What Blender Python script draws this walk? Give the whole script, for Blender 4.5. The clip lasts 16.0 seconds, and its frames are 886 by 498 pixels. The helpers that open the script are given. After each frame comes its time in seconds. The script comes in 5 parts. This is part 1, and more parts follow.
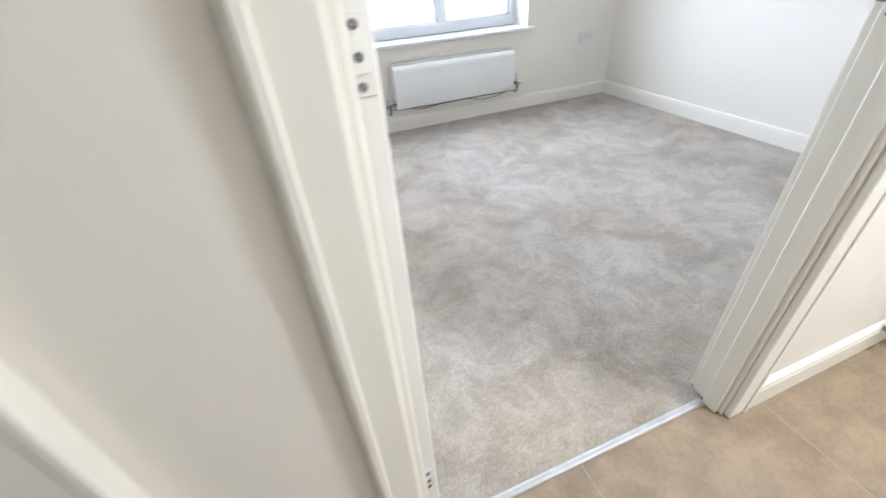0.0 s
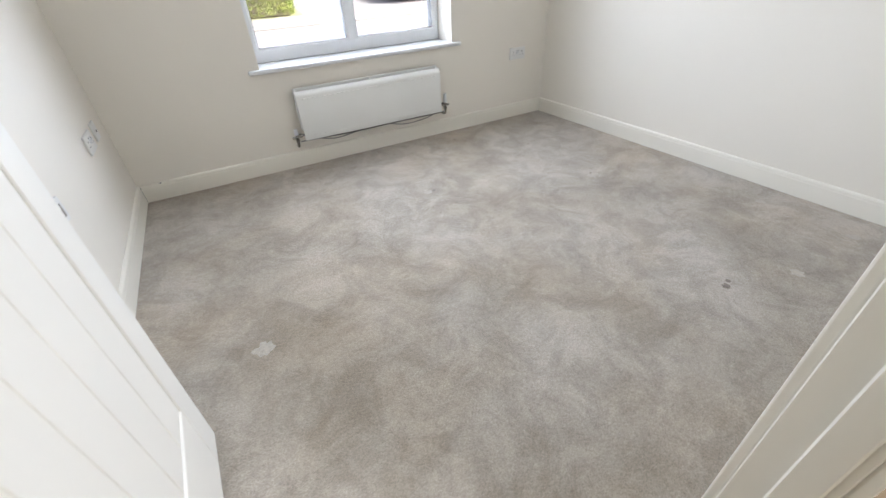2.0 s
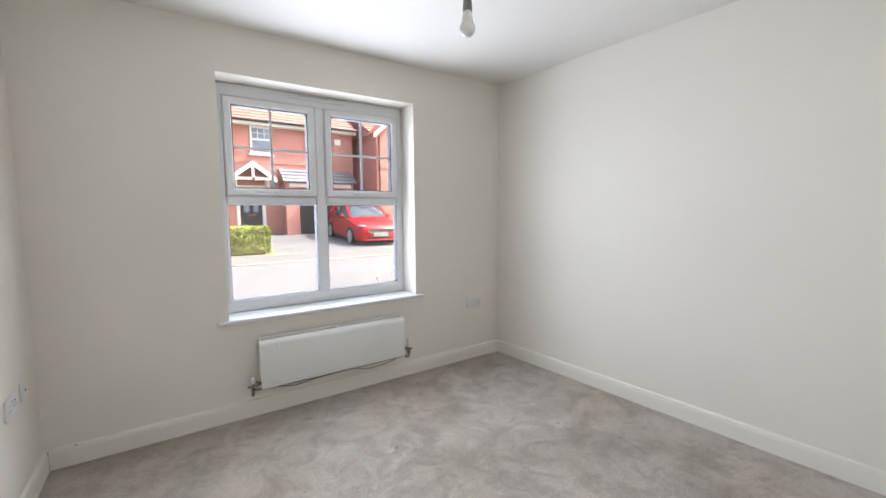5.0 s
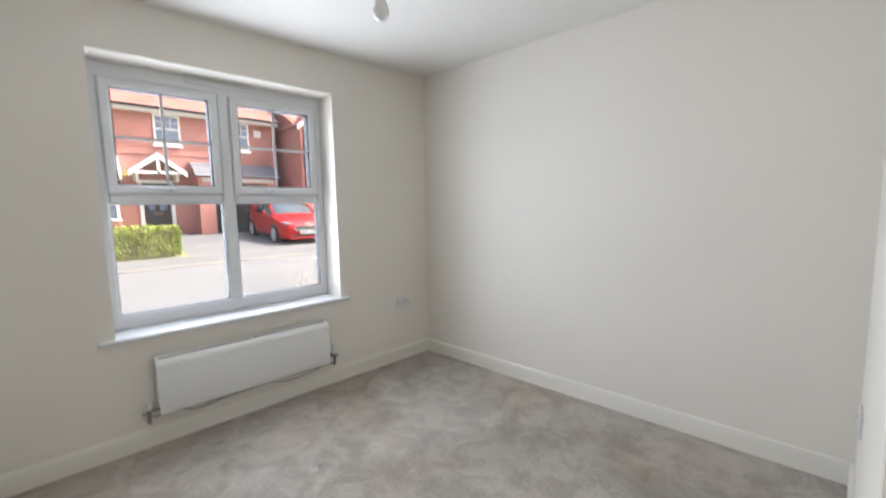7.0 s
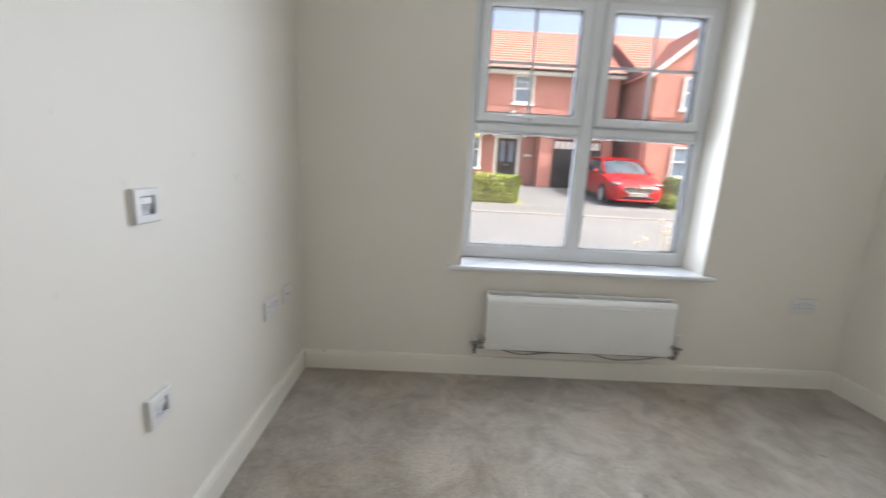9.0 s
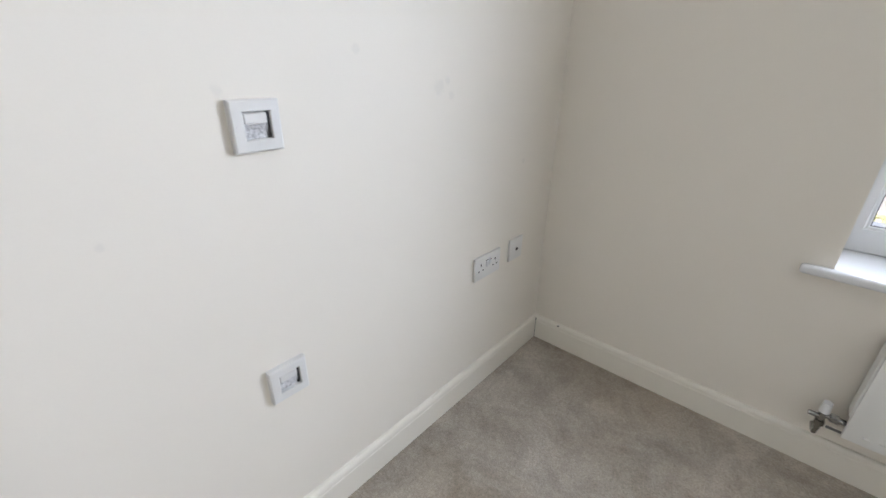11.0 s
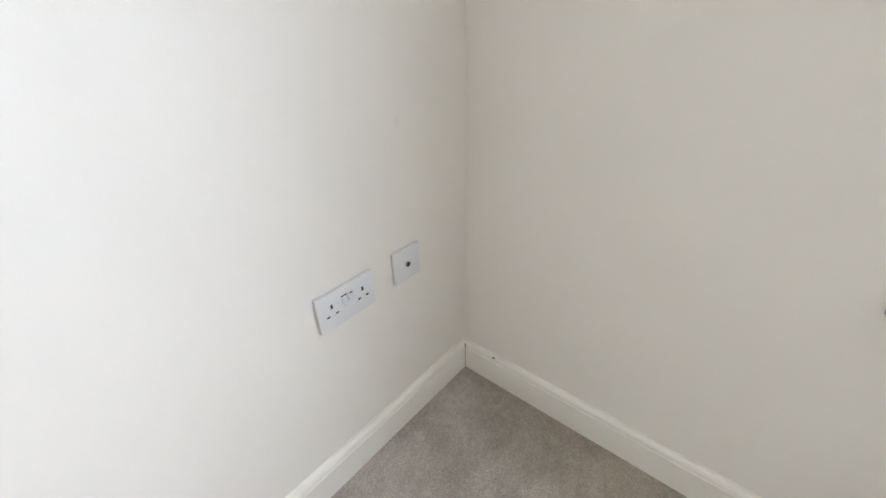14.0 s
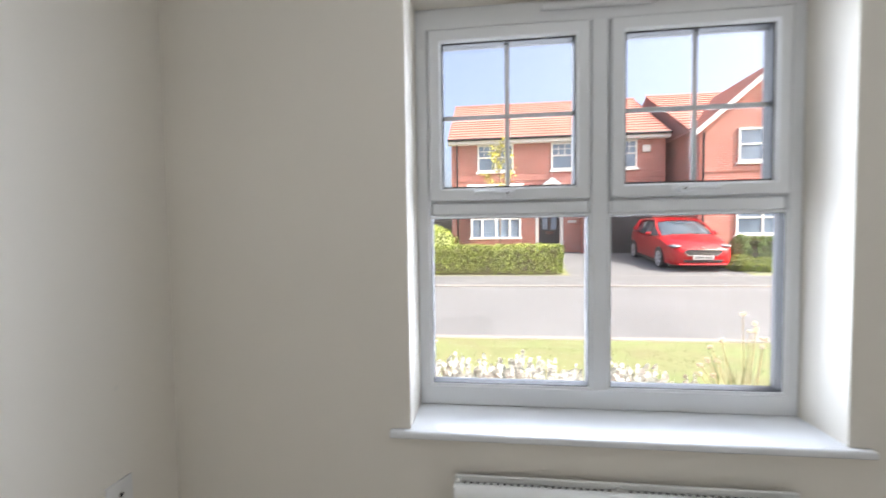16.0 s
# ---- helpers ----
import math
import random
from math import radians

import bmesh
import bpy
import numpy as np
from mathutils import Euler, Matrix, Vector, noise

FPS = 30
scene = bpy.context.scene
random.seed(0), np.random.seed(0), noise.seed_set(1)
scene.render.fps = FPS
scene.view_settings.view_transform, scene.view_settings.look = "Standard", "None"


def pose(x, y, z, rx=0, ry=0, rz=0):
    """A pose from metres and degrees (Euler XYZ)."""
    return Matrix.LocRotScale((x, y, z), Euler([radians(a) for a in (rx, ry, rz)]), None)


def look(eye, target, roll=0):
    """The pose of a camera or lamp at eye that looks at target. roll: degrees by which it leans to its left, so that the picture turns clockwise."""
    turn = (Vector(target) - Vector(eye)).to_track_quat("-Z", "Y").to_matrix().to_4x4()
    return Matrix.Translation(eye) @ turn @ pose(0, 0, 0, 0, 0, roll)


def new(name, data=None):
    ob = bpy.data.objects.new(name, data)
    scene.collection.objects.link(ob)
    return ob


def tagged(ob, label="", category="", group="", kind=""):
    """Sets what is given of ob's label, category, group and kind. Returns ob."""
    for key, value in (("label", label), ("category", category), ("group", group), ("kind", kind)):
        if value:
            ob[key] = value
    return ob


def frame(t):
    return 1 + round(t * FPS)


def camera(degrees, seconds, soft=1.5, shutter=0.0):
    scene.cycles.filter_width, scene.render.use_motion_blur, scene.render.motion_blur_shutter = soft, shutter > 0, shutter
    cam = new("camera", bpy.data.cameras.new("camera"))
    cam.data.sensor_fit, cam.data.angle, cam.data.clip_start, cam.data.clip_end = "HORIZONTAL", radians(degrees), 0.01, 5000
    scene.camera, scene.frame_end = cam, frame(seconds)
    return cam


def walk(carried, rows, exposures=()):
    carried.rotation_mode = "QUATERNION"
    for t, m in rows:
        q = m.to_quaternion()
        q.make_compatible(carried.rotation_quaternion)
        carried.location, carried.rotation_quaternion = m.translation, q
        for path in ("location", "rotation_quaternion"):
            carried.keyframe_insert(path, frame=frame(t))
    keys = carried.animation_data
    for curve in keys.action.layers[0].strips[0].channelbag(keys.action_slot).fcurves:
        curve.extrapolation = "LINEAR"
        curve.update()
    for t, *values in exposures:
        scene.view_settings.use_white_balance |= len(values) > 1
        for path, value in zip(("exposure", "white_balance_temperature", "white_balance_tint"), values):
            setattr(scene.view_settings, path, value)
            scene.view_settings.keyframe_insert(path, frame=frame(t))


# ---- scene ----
cam = camera(95.3, 16.0, shutter=0.4)
PATH = [
    (0, (0.21, -3.197, 1.135), (0.749, -1.667, -0.035), -4.2),
    (0.4, (0.321, -3.109, 1.144), (0.999, -1.616, 0.0), -4.1),
    (0.5, (0.335, -3.093, 1.146), (1.033, -1.608, 0.002), -4.0),
    (0.8, (0.378, -3.041, 1.147), (1.103, -1.575, -0.004), -4.5),
    (1, (0.405, -2.998, 1.146), (1.134, -1.521, 0.011), -4.9),
    (1.5, (0.487, -2.885, 1.132), (1.257, -1.437, -0.012), -3.7),
    (2, (0.595, -2.819, 1.129), (1.334, -1.371, -0.037), -3.2),
    (2.5, (0.685, -2.809, 1.1), (1.418, -1.325, -0.024), -2.5),
    (3, (0.691, -2.806, 1.114), (1.52, -1.274, 0.13), -1.0),
    (3.5, (0.635, -2.789, 1.177), (1.575, -1.226, 0.358), -0.2),
    (4, (0.57, -2.789, 1.199), (1.605, -1.176, 0.624), -0.3),
    (4.5, (0.552, -2.76, 1.249), (1.641, -1.12, 0.901), -0.5),
    (4.7, (0.562, -2.757, 1.27), (1.66, -1.105, 1.015), -0.5),
    (6.8, (0.63, -2.724, 1.337), (1.95, -1.224, 1.27), -1.1),
    (7, (0.682, -2.701, 1.312), (2.06, -1.268, 1.098), -1.1),
    (7.5, (0.8, -2.623, 1.259), (2.165, -1.207, 0.897), -1.3),
    (8, (0.738, -2.494, 1.254), (1.825, -0.843, 0.948), 0.3),
    (8.5, (0.743, -2.365, 1.226), (1.363, -0.489, 0.919), 1.8),
    (9, (0.728, -2.133, 1.177), (0.763, -0.177, 0.759), 3.0),
    (9.4, (0.721, -2.023, 1.155), (0.274, -0.141, 0.646), 3.0),
    (9.5, (0.704, -1.971, 1.154), (0.179, -0.116, 0.623), 3.2),
    (10, (0.76, -1.757, 1.158), (-0.252, -0.159, 0.509), 2.0),
    (10.2, (0.772, -1.696, 1.153), (-0.362, -0.196, 0.468), 1.9),
    (12.3, (0.618, -1.021, 1.081), (-0.588, 0.257, 0.125), -1.0),
    (12.5, (0.621, -0.953, 1.065), (-0.578, 0.324, 0.099), -1.3),
    (13, (0.604, -0.825, 1.031), (-0.564, 0.428, -0.002), -1.3),
    (13.5, (0.597, -0.788, 1.021), (-0.556, 0.459, -0.034), -1.5),
    (14, (0.6, -0.793, 1.025), (-0.523, 0.514, 0.011), -1.6),
    (14.5, (0.637, -0.815, 1.06), (-0.421, 0.675, 0.248), -1.4),
    (15, (0.778, -0.949, 1.151), (-0.046, 0.803, 0.652), -1.0),
    (15.5, (0.927, -1.176, 1.236), (0.45, 0.754, 1.018), -0.7),
    (16, (1.136, -1.316, 1.299), (0.906, 0.669, 1.216), -0.8),
]
walk(cam, [(t, look(eye, target, roll)) for t, eye, target, roll in PATH],
     exposures=[(0, 2.78, 6080, 13), (1.5, 2.48, 6400, 13), (2.5, 2.47, 6500, 13), (3.5, 2.5, 6500, 13), (4.5, 2.27, 6550, 14), (6.8, 1.84, 6600, 14), (7, 1.98, 6600, 13), (8, 1.85, 6750, 12), (8.5, 1.83, 6700, 12), (9.5, 1.93, 6600, 12), (10, 1.98, 6600, 13), (12.5, 2.48, 6430, 14), (13.5, 2.6, 6430, 14), (14.5, 2.66, 6450, 14), (15, 2.22, 6480, 13), (15.5, 2.12, 6500, 13), (16, 1.88, 6600, 13)])

# ---- world, sun and window light ----
world = bpy.data.worlds.new("world")
scene.world = world
world.use_nodes = True
wn = world.node_tree.nodes
sky = wn.new("ShaderNodeTexSky")
sky.sky_type = "NISHITA"
sky.sun_disc = False
sky.air_density, sky.dust_density, sky.ozone_density = 0.8, 7.0, 0.5
SUN_DIR = Vector((0.66, -0.19, 0.72)).normalized()
sky.sun_elevation = math.asin(SUN_DIR.z)
sky.sun_rotation = math.atan2(SUN_DIR.x, SUN_DIR.y)
world.node_tree.links.new(sky.outputs[0], wn["Background"].inputs[0])
wn["Background"].inputs[1].default_value = 0.13

sun = new("sun", bpy.data.lights.new("sun", "SUN"))
sun.data.energy = 2.6
sun.data.angle = radians(0.5)
sun.data.color = (1.0, 0.95, 0.88)
sun.matrix_basis = look((0, 0, 20), Vector((0, 0, 20)) - SUN_DIR)

# daylight of the sky in the window opening, behind and in front of the frame
def daylight(y, width, height, power):
    lamp = new("window_daylight", bpy.data.lights.new("window_daylight", "AREA"))
    lamp.data.shape = "RECTANGLE"
    lamp.data.size, lamp.data.size_y = width, height
    lamp.data.energy = power
    lamp.data.spread = radians(178)
    lamp.data.color = (0.738, 0.846, 1.0)
    lamp.matrix_basis = look((1.532, y, 1.381), (1.532, y - 2.0, 1.381))


daylight(0.385, 1.24, 1.42, 15.5)
daylight(0.130, 0.95, 1.10, 4.6)

# added fill lamp for the light thrown up by the sunlit street and lawn
glow = new("street_bounce_fill", bpy.data.lights.new("street_bounce_fill", "AREA"))
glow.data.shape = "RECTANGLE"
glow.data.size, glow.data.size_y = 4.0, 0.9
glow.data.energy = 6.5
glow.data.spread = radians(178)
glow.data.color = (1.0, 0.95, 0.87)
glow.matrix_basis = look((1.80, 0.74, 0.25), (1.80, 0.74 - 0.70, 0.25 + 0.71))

# the hall's ceiling lamp
lamp = new("hall_lamp", bpy.data.lights.new("hall_lamp", "AREA"))
lamp.data.shape = "DISK"
lamp.data.size = 0.35
lamp.data.energy = 8.8
lamp.data.color = (0.885, 0.94, 0.985)
lamp.matrix_basis = look((1.75, -3.60, 2.36), (1.75, -3.5, 0))


# ---- materials ----
def mat(name, c, rough=0.5, metal=0.0, var=0.06, scale=3.0, fine=90.0, bump=0.0, fvar=0.0, spec=0.5, coat=0.0, rvar=0.0, tint=None):
    """A surface with a broad and a fine variation of colour, and a fine relief."""
    m = bpy.data.materials.new(name)
    m.use_nodes = True
    nt = m.node_tree
    n, l = nt.nodes, nt.links
    b = n["Principled BSDF"]
    geo = n.new("ShaderNodeNewGeometry")
    big = n.new("ShaderNodeTexNoise")
    big.inputs["Scale"].default_value = scale
    big.inputs["Detail"].default_value = 6
    small = n.new("ShaderNodeTexNoise")
    small.inputs["Scale"].default_value = fine
    small.inputs["Detail"].default_value = 3
    l.new(geo.outputs["Position"], big.inputs["Vector"])
    l.new(geo.outputs["Position"], small.inputs["Vector"])
    lo = [max(0.0, v * (1 - var)) for v in c]
    hi = [min(1.0, v * (1 + var)) for v in c]
    if tint:
        lo = list(tint)
    r = n.new("ShaderNodeValToRGB")
    r.color_ramp.elements[0].position, r.color_ramp.elements[1].position = 0.32, 0.68
    r.color_ramp.elements[0].color = (*lo, 1)
    r.color_ramp.elements[1].color = (*hi, 1)
    l.new(big.outputs["Fac"], r.inputs["Fac"])
    out = r.outputs["Color"]
    if fvar:
        mx = n.new("ShaderNodeMix")
        mx.data_type, mx.blend_type = "RGBA", "MULTIPLY"
        mx.inputs[0].default_value = 1.0
        r2 = n.new("ShaderNodeValToRGB")
        r2.color_ramp.elements[0].position, r2.color_ramp.elements[1].position = 0.3, 0.7
        r2.color_ramp.elements[0].color = (1 - fvar,) * 3 + (1,)
        r2.color_ramp.elements[1].color = (1, 1, 1, 1)
        l.new(small.outputs["Fac"], r2.inputs["Fac"])
        l.new(out, mx.inputs[6])
        l.new(r2.outputs["Color"], mx.inputs[7])
        out = mx.outputs[2]
    l.new(out, b.inputs["Base Color"])
    b.inputs["Roughness"].default_value = rough
    if rvar:
        mr = n.new("ShaderNodeMapRange")
        mr.inputs[3].default_value, mr.inputs[4].default_value = rough - rvar, rough + rvar
        l.new(big.outputs["Fac"], mr.inputs[0])
        l.new(mr.outputs[0], b.inputs["Roughness"])
    b.inputs["Metallic"].default_value = metal
    b.inputs["Specular IOR Level"].default_value = spec
    b.inputs["Coat Weight"].default_value = coat
    if bump:
        bp = n.new("ShaderNodeBump")
        bp.inputs["Strength"].default_value = min(1.0, bump)
        bp.inputs["Distance"].default_value = 0.004
        l.new(small.outputs["Fac"], bp.inputs["Height"])
        l.new(bp.outputs["Normal"], b.inputs["Normal"])
    return m


def spots(m, marks, colour, strength):
    """Small scuffs of irregular outline on a wall: (x, y, z, radius)."""
    n, l = m.node_tree.nodes, m.node_tree.links
    b = n["Principled BSDF"]
    geo = n.new("ShaderNodeNewGeometry")
    wob = n.new("ShaderNodeTexNoise")
    wob.inputs["Scale"].default_value = 70
    l.new(geo.outputs["Position"], wob.inputs["Vector"])
    total = None
    for x, y, z, rad in marks:
        d = n.new("ShaderNodeVectorMath")
        d.operation = "DISTANCE"
        d.inputs[1].default_value = (x, y, z)
        l.new(geo.outputs["Position"], d.inputs[0])
        a = n.new("ShaderNodeMath")
        a.operation = "MULTIPLY_ADD"
        l.new(wob.outputs["Fac"], a.inputs[0])
        a.inputs[1].default_value = rad
        l.new(d.outputs["Value"], a.inputs[2])
        f = n.new("ShaderNodeMapRange")
        f.interpolation_type = "SMOOTHSTEP"
        f.inputs[1].default_value, f.inputs[2].default_value = rad * 0.9, rad * 1.6
        f.inputs[3].default_value, f.inputs[4].default_value = strength, 0
        l.new(a.outputs[0], f.inputs[0])
        if total is None:
            total = f.outputs[0]
        else:
            s = n.new("ShaderNodeMath")
            s.operation = "MAXIMUM"
            l.new(total, s.inputs[0])
            l.new(f.outputs[0], s.inputs[1])
            total = s.outputs[0]
    old = b.inputs["Base Color"].links[0].from_socket
    mx = n.new("ShaderNodeMix")
    mx.data_type = "RGBA"
    l.new(total, mx.inputs[0])
    l.new(old, mx.inputs[6])
    mx.inputs[7].default_value = (*colour, 1)
    l.new(mx.outputs[2], b.inputs["Base Color"])


def carpet_mat():
    m = bpy.data.materials.new("carpet_pile")
    m.use_nodes = True
    n, l = m.node_tree.nodes, m.node_tree.links
    b = n["Principled BSDF"]
    geo = n.new("ShaderNodeNewGeometry")

    def tex(scale, detail, rough=0.55, dist=0.0):
        t = n.new("ShaderNodeTexNoise")
        t.inputs["Scale"].default_value, t.inputs["Detail"].default_value = scale, detail
        t.inputs["Roughness"].default_value, t.inputs["Distortion"].default_value = rough, dist
        l.new(geo.outputs["Position"], t.inputs["Vector"])
        return t

    def ramp(src, p0, p1, c0, c1):
        r = n.new("ShaderNodeValToRGB")
        r.color_ramp.elements[0].position, r.color_ramp.elements[1].position = p0, p1
        r.color_ramp.elements[0].color, r.color_ramp.elements[1].color = (*c0, 1), (*c1, 1)
        l.new(src.outputs["Fac"], r.inputs["Fac"])
        return r.outputs["Color"]

    def times(a, c):
        mx = n.new("ShaderNodeMix")
        mx.data_type, mx.blend_type = "RGBA", "MULTIPLY"
        mx.inputs[0].default_value = 1
        l.new(a, mx.inputs[6])
        l.new(c, mx.inputs[7])
        return mx.outputs[2]

    brushed = tex(1.8, 9, 0.62, 0.5)      # pile lying one way or the other
    tread = tex(5.0, 9, 0.72, 0.8)
    tuft = tex(230, 2)
    weave = tex(60, 4, 0.7)
    stain = tex(1.1, 4, 0.6, 0.2)
    col = ramp(brushed, 0.38, 0.62, CARPET_LO, CARPET_HI)
    col = times(col, ramp(tread, 0.41, 0.57, (0.81, 0.795, 0.78), (1.04, 1.04, 1.04)))
    col = times(col, ramp(tuft, 0.28, 0.72, (0.72, 0.72, 0.72), (1.08, 1.08, 1.08)))
    col = times(col, ramp(weave, 0.3, 0.7, (0.88, 0.88, 0.88), (1.03, 1.03, 1.03)))
    col = times(col, ramp(stain, 0.36, 0.58, (0.97, 0.922, 0.865), (0.99, 1.0, 1.02)))
    l.new(col, b.inputs["Base Color"])
    b.inputs["Roughness"].default_value = 0.95
    b.inputs["Specular IOR Level"].default_value = 0.1
    b.inputs["Sheen Weight"].default_value = 0.25
    b.inputs["Sheen Roughness"].default_value = 0.5
    bp = n.new("ShaderNodeBump")
    bp.inputs["Strength"].default_value, bp.inputs["Distance"].default_value = 0.7, 0.006
    mixh = n.new("ShaderNodeMath")
    mixh.operation = "MULTIPLY_ADD"
    l.new(tuft.outputs["Fac"], mixh.inputs[0])
    mixh.inputs[1].default_value = 0.8
    l.new(weave.outputs["Fac"], mixh.inputs[2])
    l.new(mixh.outputs[0], bp.inputs["Height"])
    l.new(bp.outputs["Normal"], b.inputs["Normal"])
    return m


def brick_mat(name, c1, c2, mortar, axis):
    """Stretcher-bond facing brick, on walls that face along y (axis 'y') or along x."""
    m = bpy.data.materials.new(name)
    m.use_nodes = True
    n, l = m.node_tree.nodes, m.node_tree.links
    b = n["Principled BSDF"]
    geo = n.new("ShaderNodeNewGeometry")
    sep, com = n.new("ShaderNodeSeparateXYZ"), n.new("ShaderNodeCombineXYZ")
    l.new(geo.outputs["Position"], sep.inputs[0])
    l.new(sep.outputs["X" if axis == "y" else "Y"], com.inputs[0])
    l.new(sep.outputs["Z"], com.inputs[1])
    t = n.new("ShaderNodeTexBrick")
    t.inputs["Scale"].default_value = 1
    t.inputs["Brick Width"].default_value, t.inputs["Row Height"].default_value = 0.225, 0.075
    t.inputs["Mortar Size"].default_value = 0.009
    t.inputs["Color1"].default_value, t.inputs["Color2"].default_value = (*c1, 1), (*c2, 1)
    t.inputs["Mortar"].default_value = (*mortar, 1)
    l.new(com.outputs[0], t.inputs["Vector"])
    no = n.new("ShaderNodeTexNoise")
    no.inputs["Scale"].default_value, no.inputs["Detail"].default_value = 1.3, 6
    l.new(geo.outputs["Position"], no.inputs["Vector"])
    r = n.new("ShaderNodeValToRGB")
    r.color_ramp.elements[0].position, r.color_ramp.elements[1].position = 0.3, 0.7
    r.color_ramp.elements[0].color, r.color_ramp.elements[1].color = (0.82, 0.82, 0.82, 1), (1.08, 1.08, 1.08, 1)
    l.new(no.outputs["Fac"], r.inputs["Fac"])
    mx = n.new("ShaderNodeMix")
    mx.data_type, mx.blend_type = "RGBA", "MULTIPLY"
    mx.inputs[0].default_value = 1
    l.new(t.outputs["Color"], mx.inputs[6])
    l.new(r.outputs["Color"], mx.inputs[7])
    l.new(mx.outputs[2], b.inputs["Base Color"])
    b.inputs["Roughness"].default_value = 0.9
    bp = n.new("ShaderNodeBump")
    bp.inputs["Strength"].default_value, bp.inputs["Distance"].default_value = 0.5, 0.006
    bp.invert = True
    l.new(t.outputs["Fac"], bp.inputs["Height"])
    l.new(bp.outputs["Normal"], b.inputs["Normal"])
    return m


def glass_mat(name, colour=(1, 1, 1)):
    m = bpy.data.materials.new(name)
    m.use_nodes = True
    n, l = m.node_tree.nodes, m.node_tree.links
    n.remove(n["Principled BSDF"])
    tr, gl, mx, fr = (n.new("ShaderNode" + k) for k in ("BsdfTransparent", "BsdfGlossy", "MixShader", "Fresnel"))
    tr.inputs[0].default_value = (*colour, 1)
    gl.inputs["Roughness"].default_value = 0.02
    fr.inputs[0].default_value = 1.45
    l.new(fr.outputs[0], mx.inputs[0])
    l.new(tr.outputs[0], mx.inputs[1])
    l.new(gl.outputs[0], mx.inputs[2])
    l.new(mx.outputs[0], n["Material Output"].inputs[0])
    return m


CARPET_LO, CARPET_HI = (0.400, 0.348, 0.284), (0.535, 0.480, 0.410)
M_WALL = mat("wall_emulsion", (0.772, 0.729, 0.654), 0.62, var=0.012, scale=1.4, fine=260, bump=0.04, fvar=0.012, spec=0.35)
M_WALL_L = mat("wall_emulsion_scuffed", (0.772, 0.729, 0.654), 0.62, var=0.012, scale=1.4, fine=260, bump=0.04, fvar=0.012, spec=0.35)
spots(M_WALL_L, [(0, -1.182, 1.093, 0.011), (0, -0.905, 1.161, 0.012), (0, -1.340, 1.233, 0.006), (0, -1.385, 0.888, 0.008),
                 (0, -0.612, 1.064, 0.013), (0, -0.66, 1.085, 0.022), (0, -0.63, 1.10, 0.012), (0, -0.226, 0.838, 0.012)], (0.50, 0.49, 0.46), 0.17)
M_CEIL = mat("ceiling_paint", (0.75, 0.725, 0.68), 0.8, var=0.012, scale=1.2, fine=200, bump=0.08)
M_GLOSS = mat("satin_woodwork", (0.785, 0.750, 0.670), 0.36, var=0.012, scale=2.5, fine=140, bump=0.02)
M_DOOR = mat("door_satin", (0.79, 0.77, 0.715), 0.44, var=0.010, scale=2.5, fine=160, bump=0.02)
M_BAR = mat("grey_glazing_bar", (0.55, 0.56, 0.57), 0.5)
M_PVC = mat("white_upvc", (0.71, 0.72, 0.73), 0.25, var=0.01, scale=3, fine=60)
M_SILL = mat("sill_gloss", (0.74, 0.75, 0.76), 0.12, var=0.012, scale=4, fine=60, spec=0.32)
M_GASKET = mat("black_gasket", (0.02, 0.02, 0.022), 0.6)
M_RAD = mat("radiator_enamel", (0.78, 0.78, 0.755), 0.3, var=0.012, scale=4, fine=90)
# near-black colour standing in for shade inside the cupboard and radiators
M_SHADE_DARK = mat("shade_dark", (0.06, 0.06, 0.055), 0.8)
M_CHROME = mat("chrome", (0.29, 0.285, 0.27), 0.14, metal=1, var=0.05, scale=9)
M_STEEL = mat("brushed_steel", (0.62, 0.60, 0.57), 0.3, metal=1, var=0.08, scale=12, fine=300, bump=0.05)
M_KEEP = mat("dull_bronze_steel", (0.18, 0.165, 0.14), 0.38, metal=0.9, var=0.1, scale=30)
M_NICKEL = mat("pale_nickel", (0.76, 0.75, 0.70), 0.34, metal=0.25, var=0.05, scale=20)
M_PLATE = mat("white_faceplate", (0.69, 0.685, 0.665), 0.28, var=0.01, scale=8)
M_SLOT = mat("slot_black", (0.03, 0.03, 0.03), 0.7)
M_RED = mat("red_marker", (0.16, 0.02, 0.02), 0.5)
M_BRISTLE = mat("grey_bristle", (0.62, 0.62, 0.63), 0.9, var=0.4, scale=180, fine=400)
M_CABLE = mat("grey_cable", (0.20, 0.195, 0.19), 0.6)
M_BULB = mat("opal_bulb", (0.78, 0.78, 0.76), 0.15, var=0.01)
M_CARPET = carpet_mat()
M_WORN = mat("flattened_pile", (0.520, 0.475, 0.420), 0.95, var=0.14, scale=60, fine=250, bump=0.4, fvar=0.2)
M_SPILL = mat("dark_pile_stain", (0.25, 0.215, 0.185), 0.95, var=0.3, scale=70, fine=250, bump=0.4, fvar=0.2)
M_TILE = mat("beige_floor_tile", (0.295, 0.218, 0.140), 0.45, var=0.22, scale=9, fine=70, bump=0.12, fvar=0.16, rvar=0.08)
M_GROUT = mat("pale_grout", (0.36, 0.31, 0.25), 0.85, var=0.1)
M_ALU = mat("threshold_bar", (0.44, 0.43, 0.41), 0.55, metal=0.5, var=0.08, scale=20)
M_GLASS = glass_mat("window_glass")
M_BRICK = brick_mat("red_facing_brick", (0.42, 0.118, 0.096), (0.52, 0.172, 0.136), (0.62, 0.50, 0.44), "y")
M_BRICKX = brick_mat("red_side_brick", (0.42, 0.118, 0.096), (0.52, 0.172, 0.136), (0.62, 0.50, 0.44), "x")
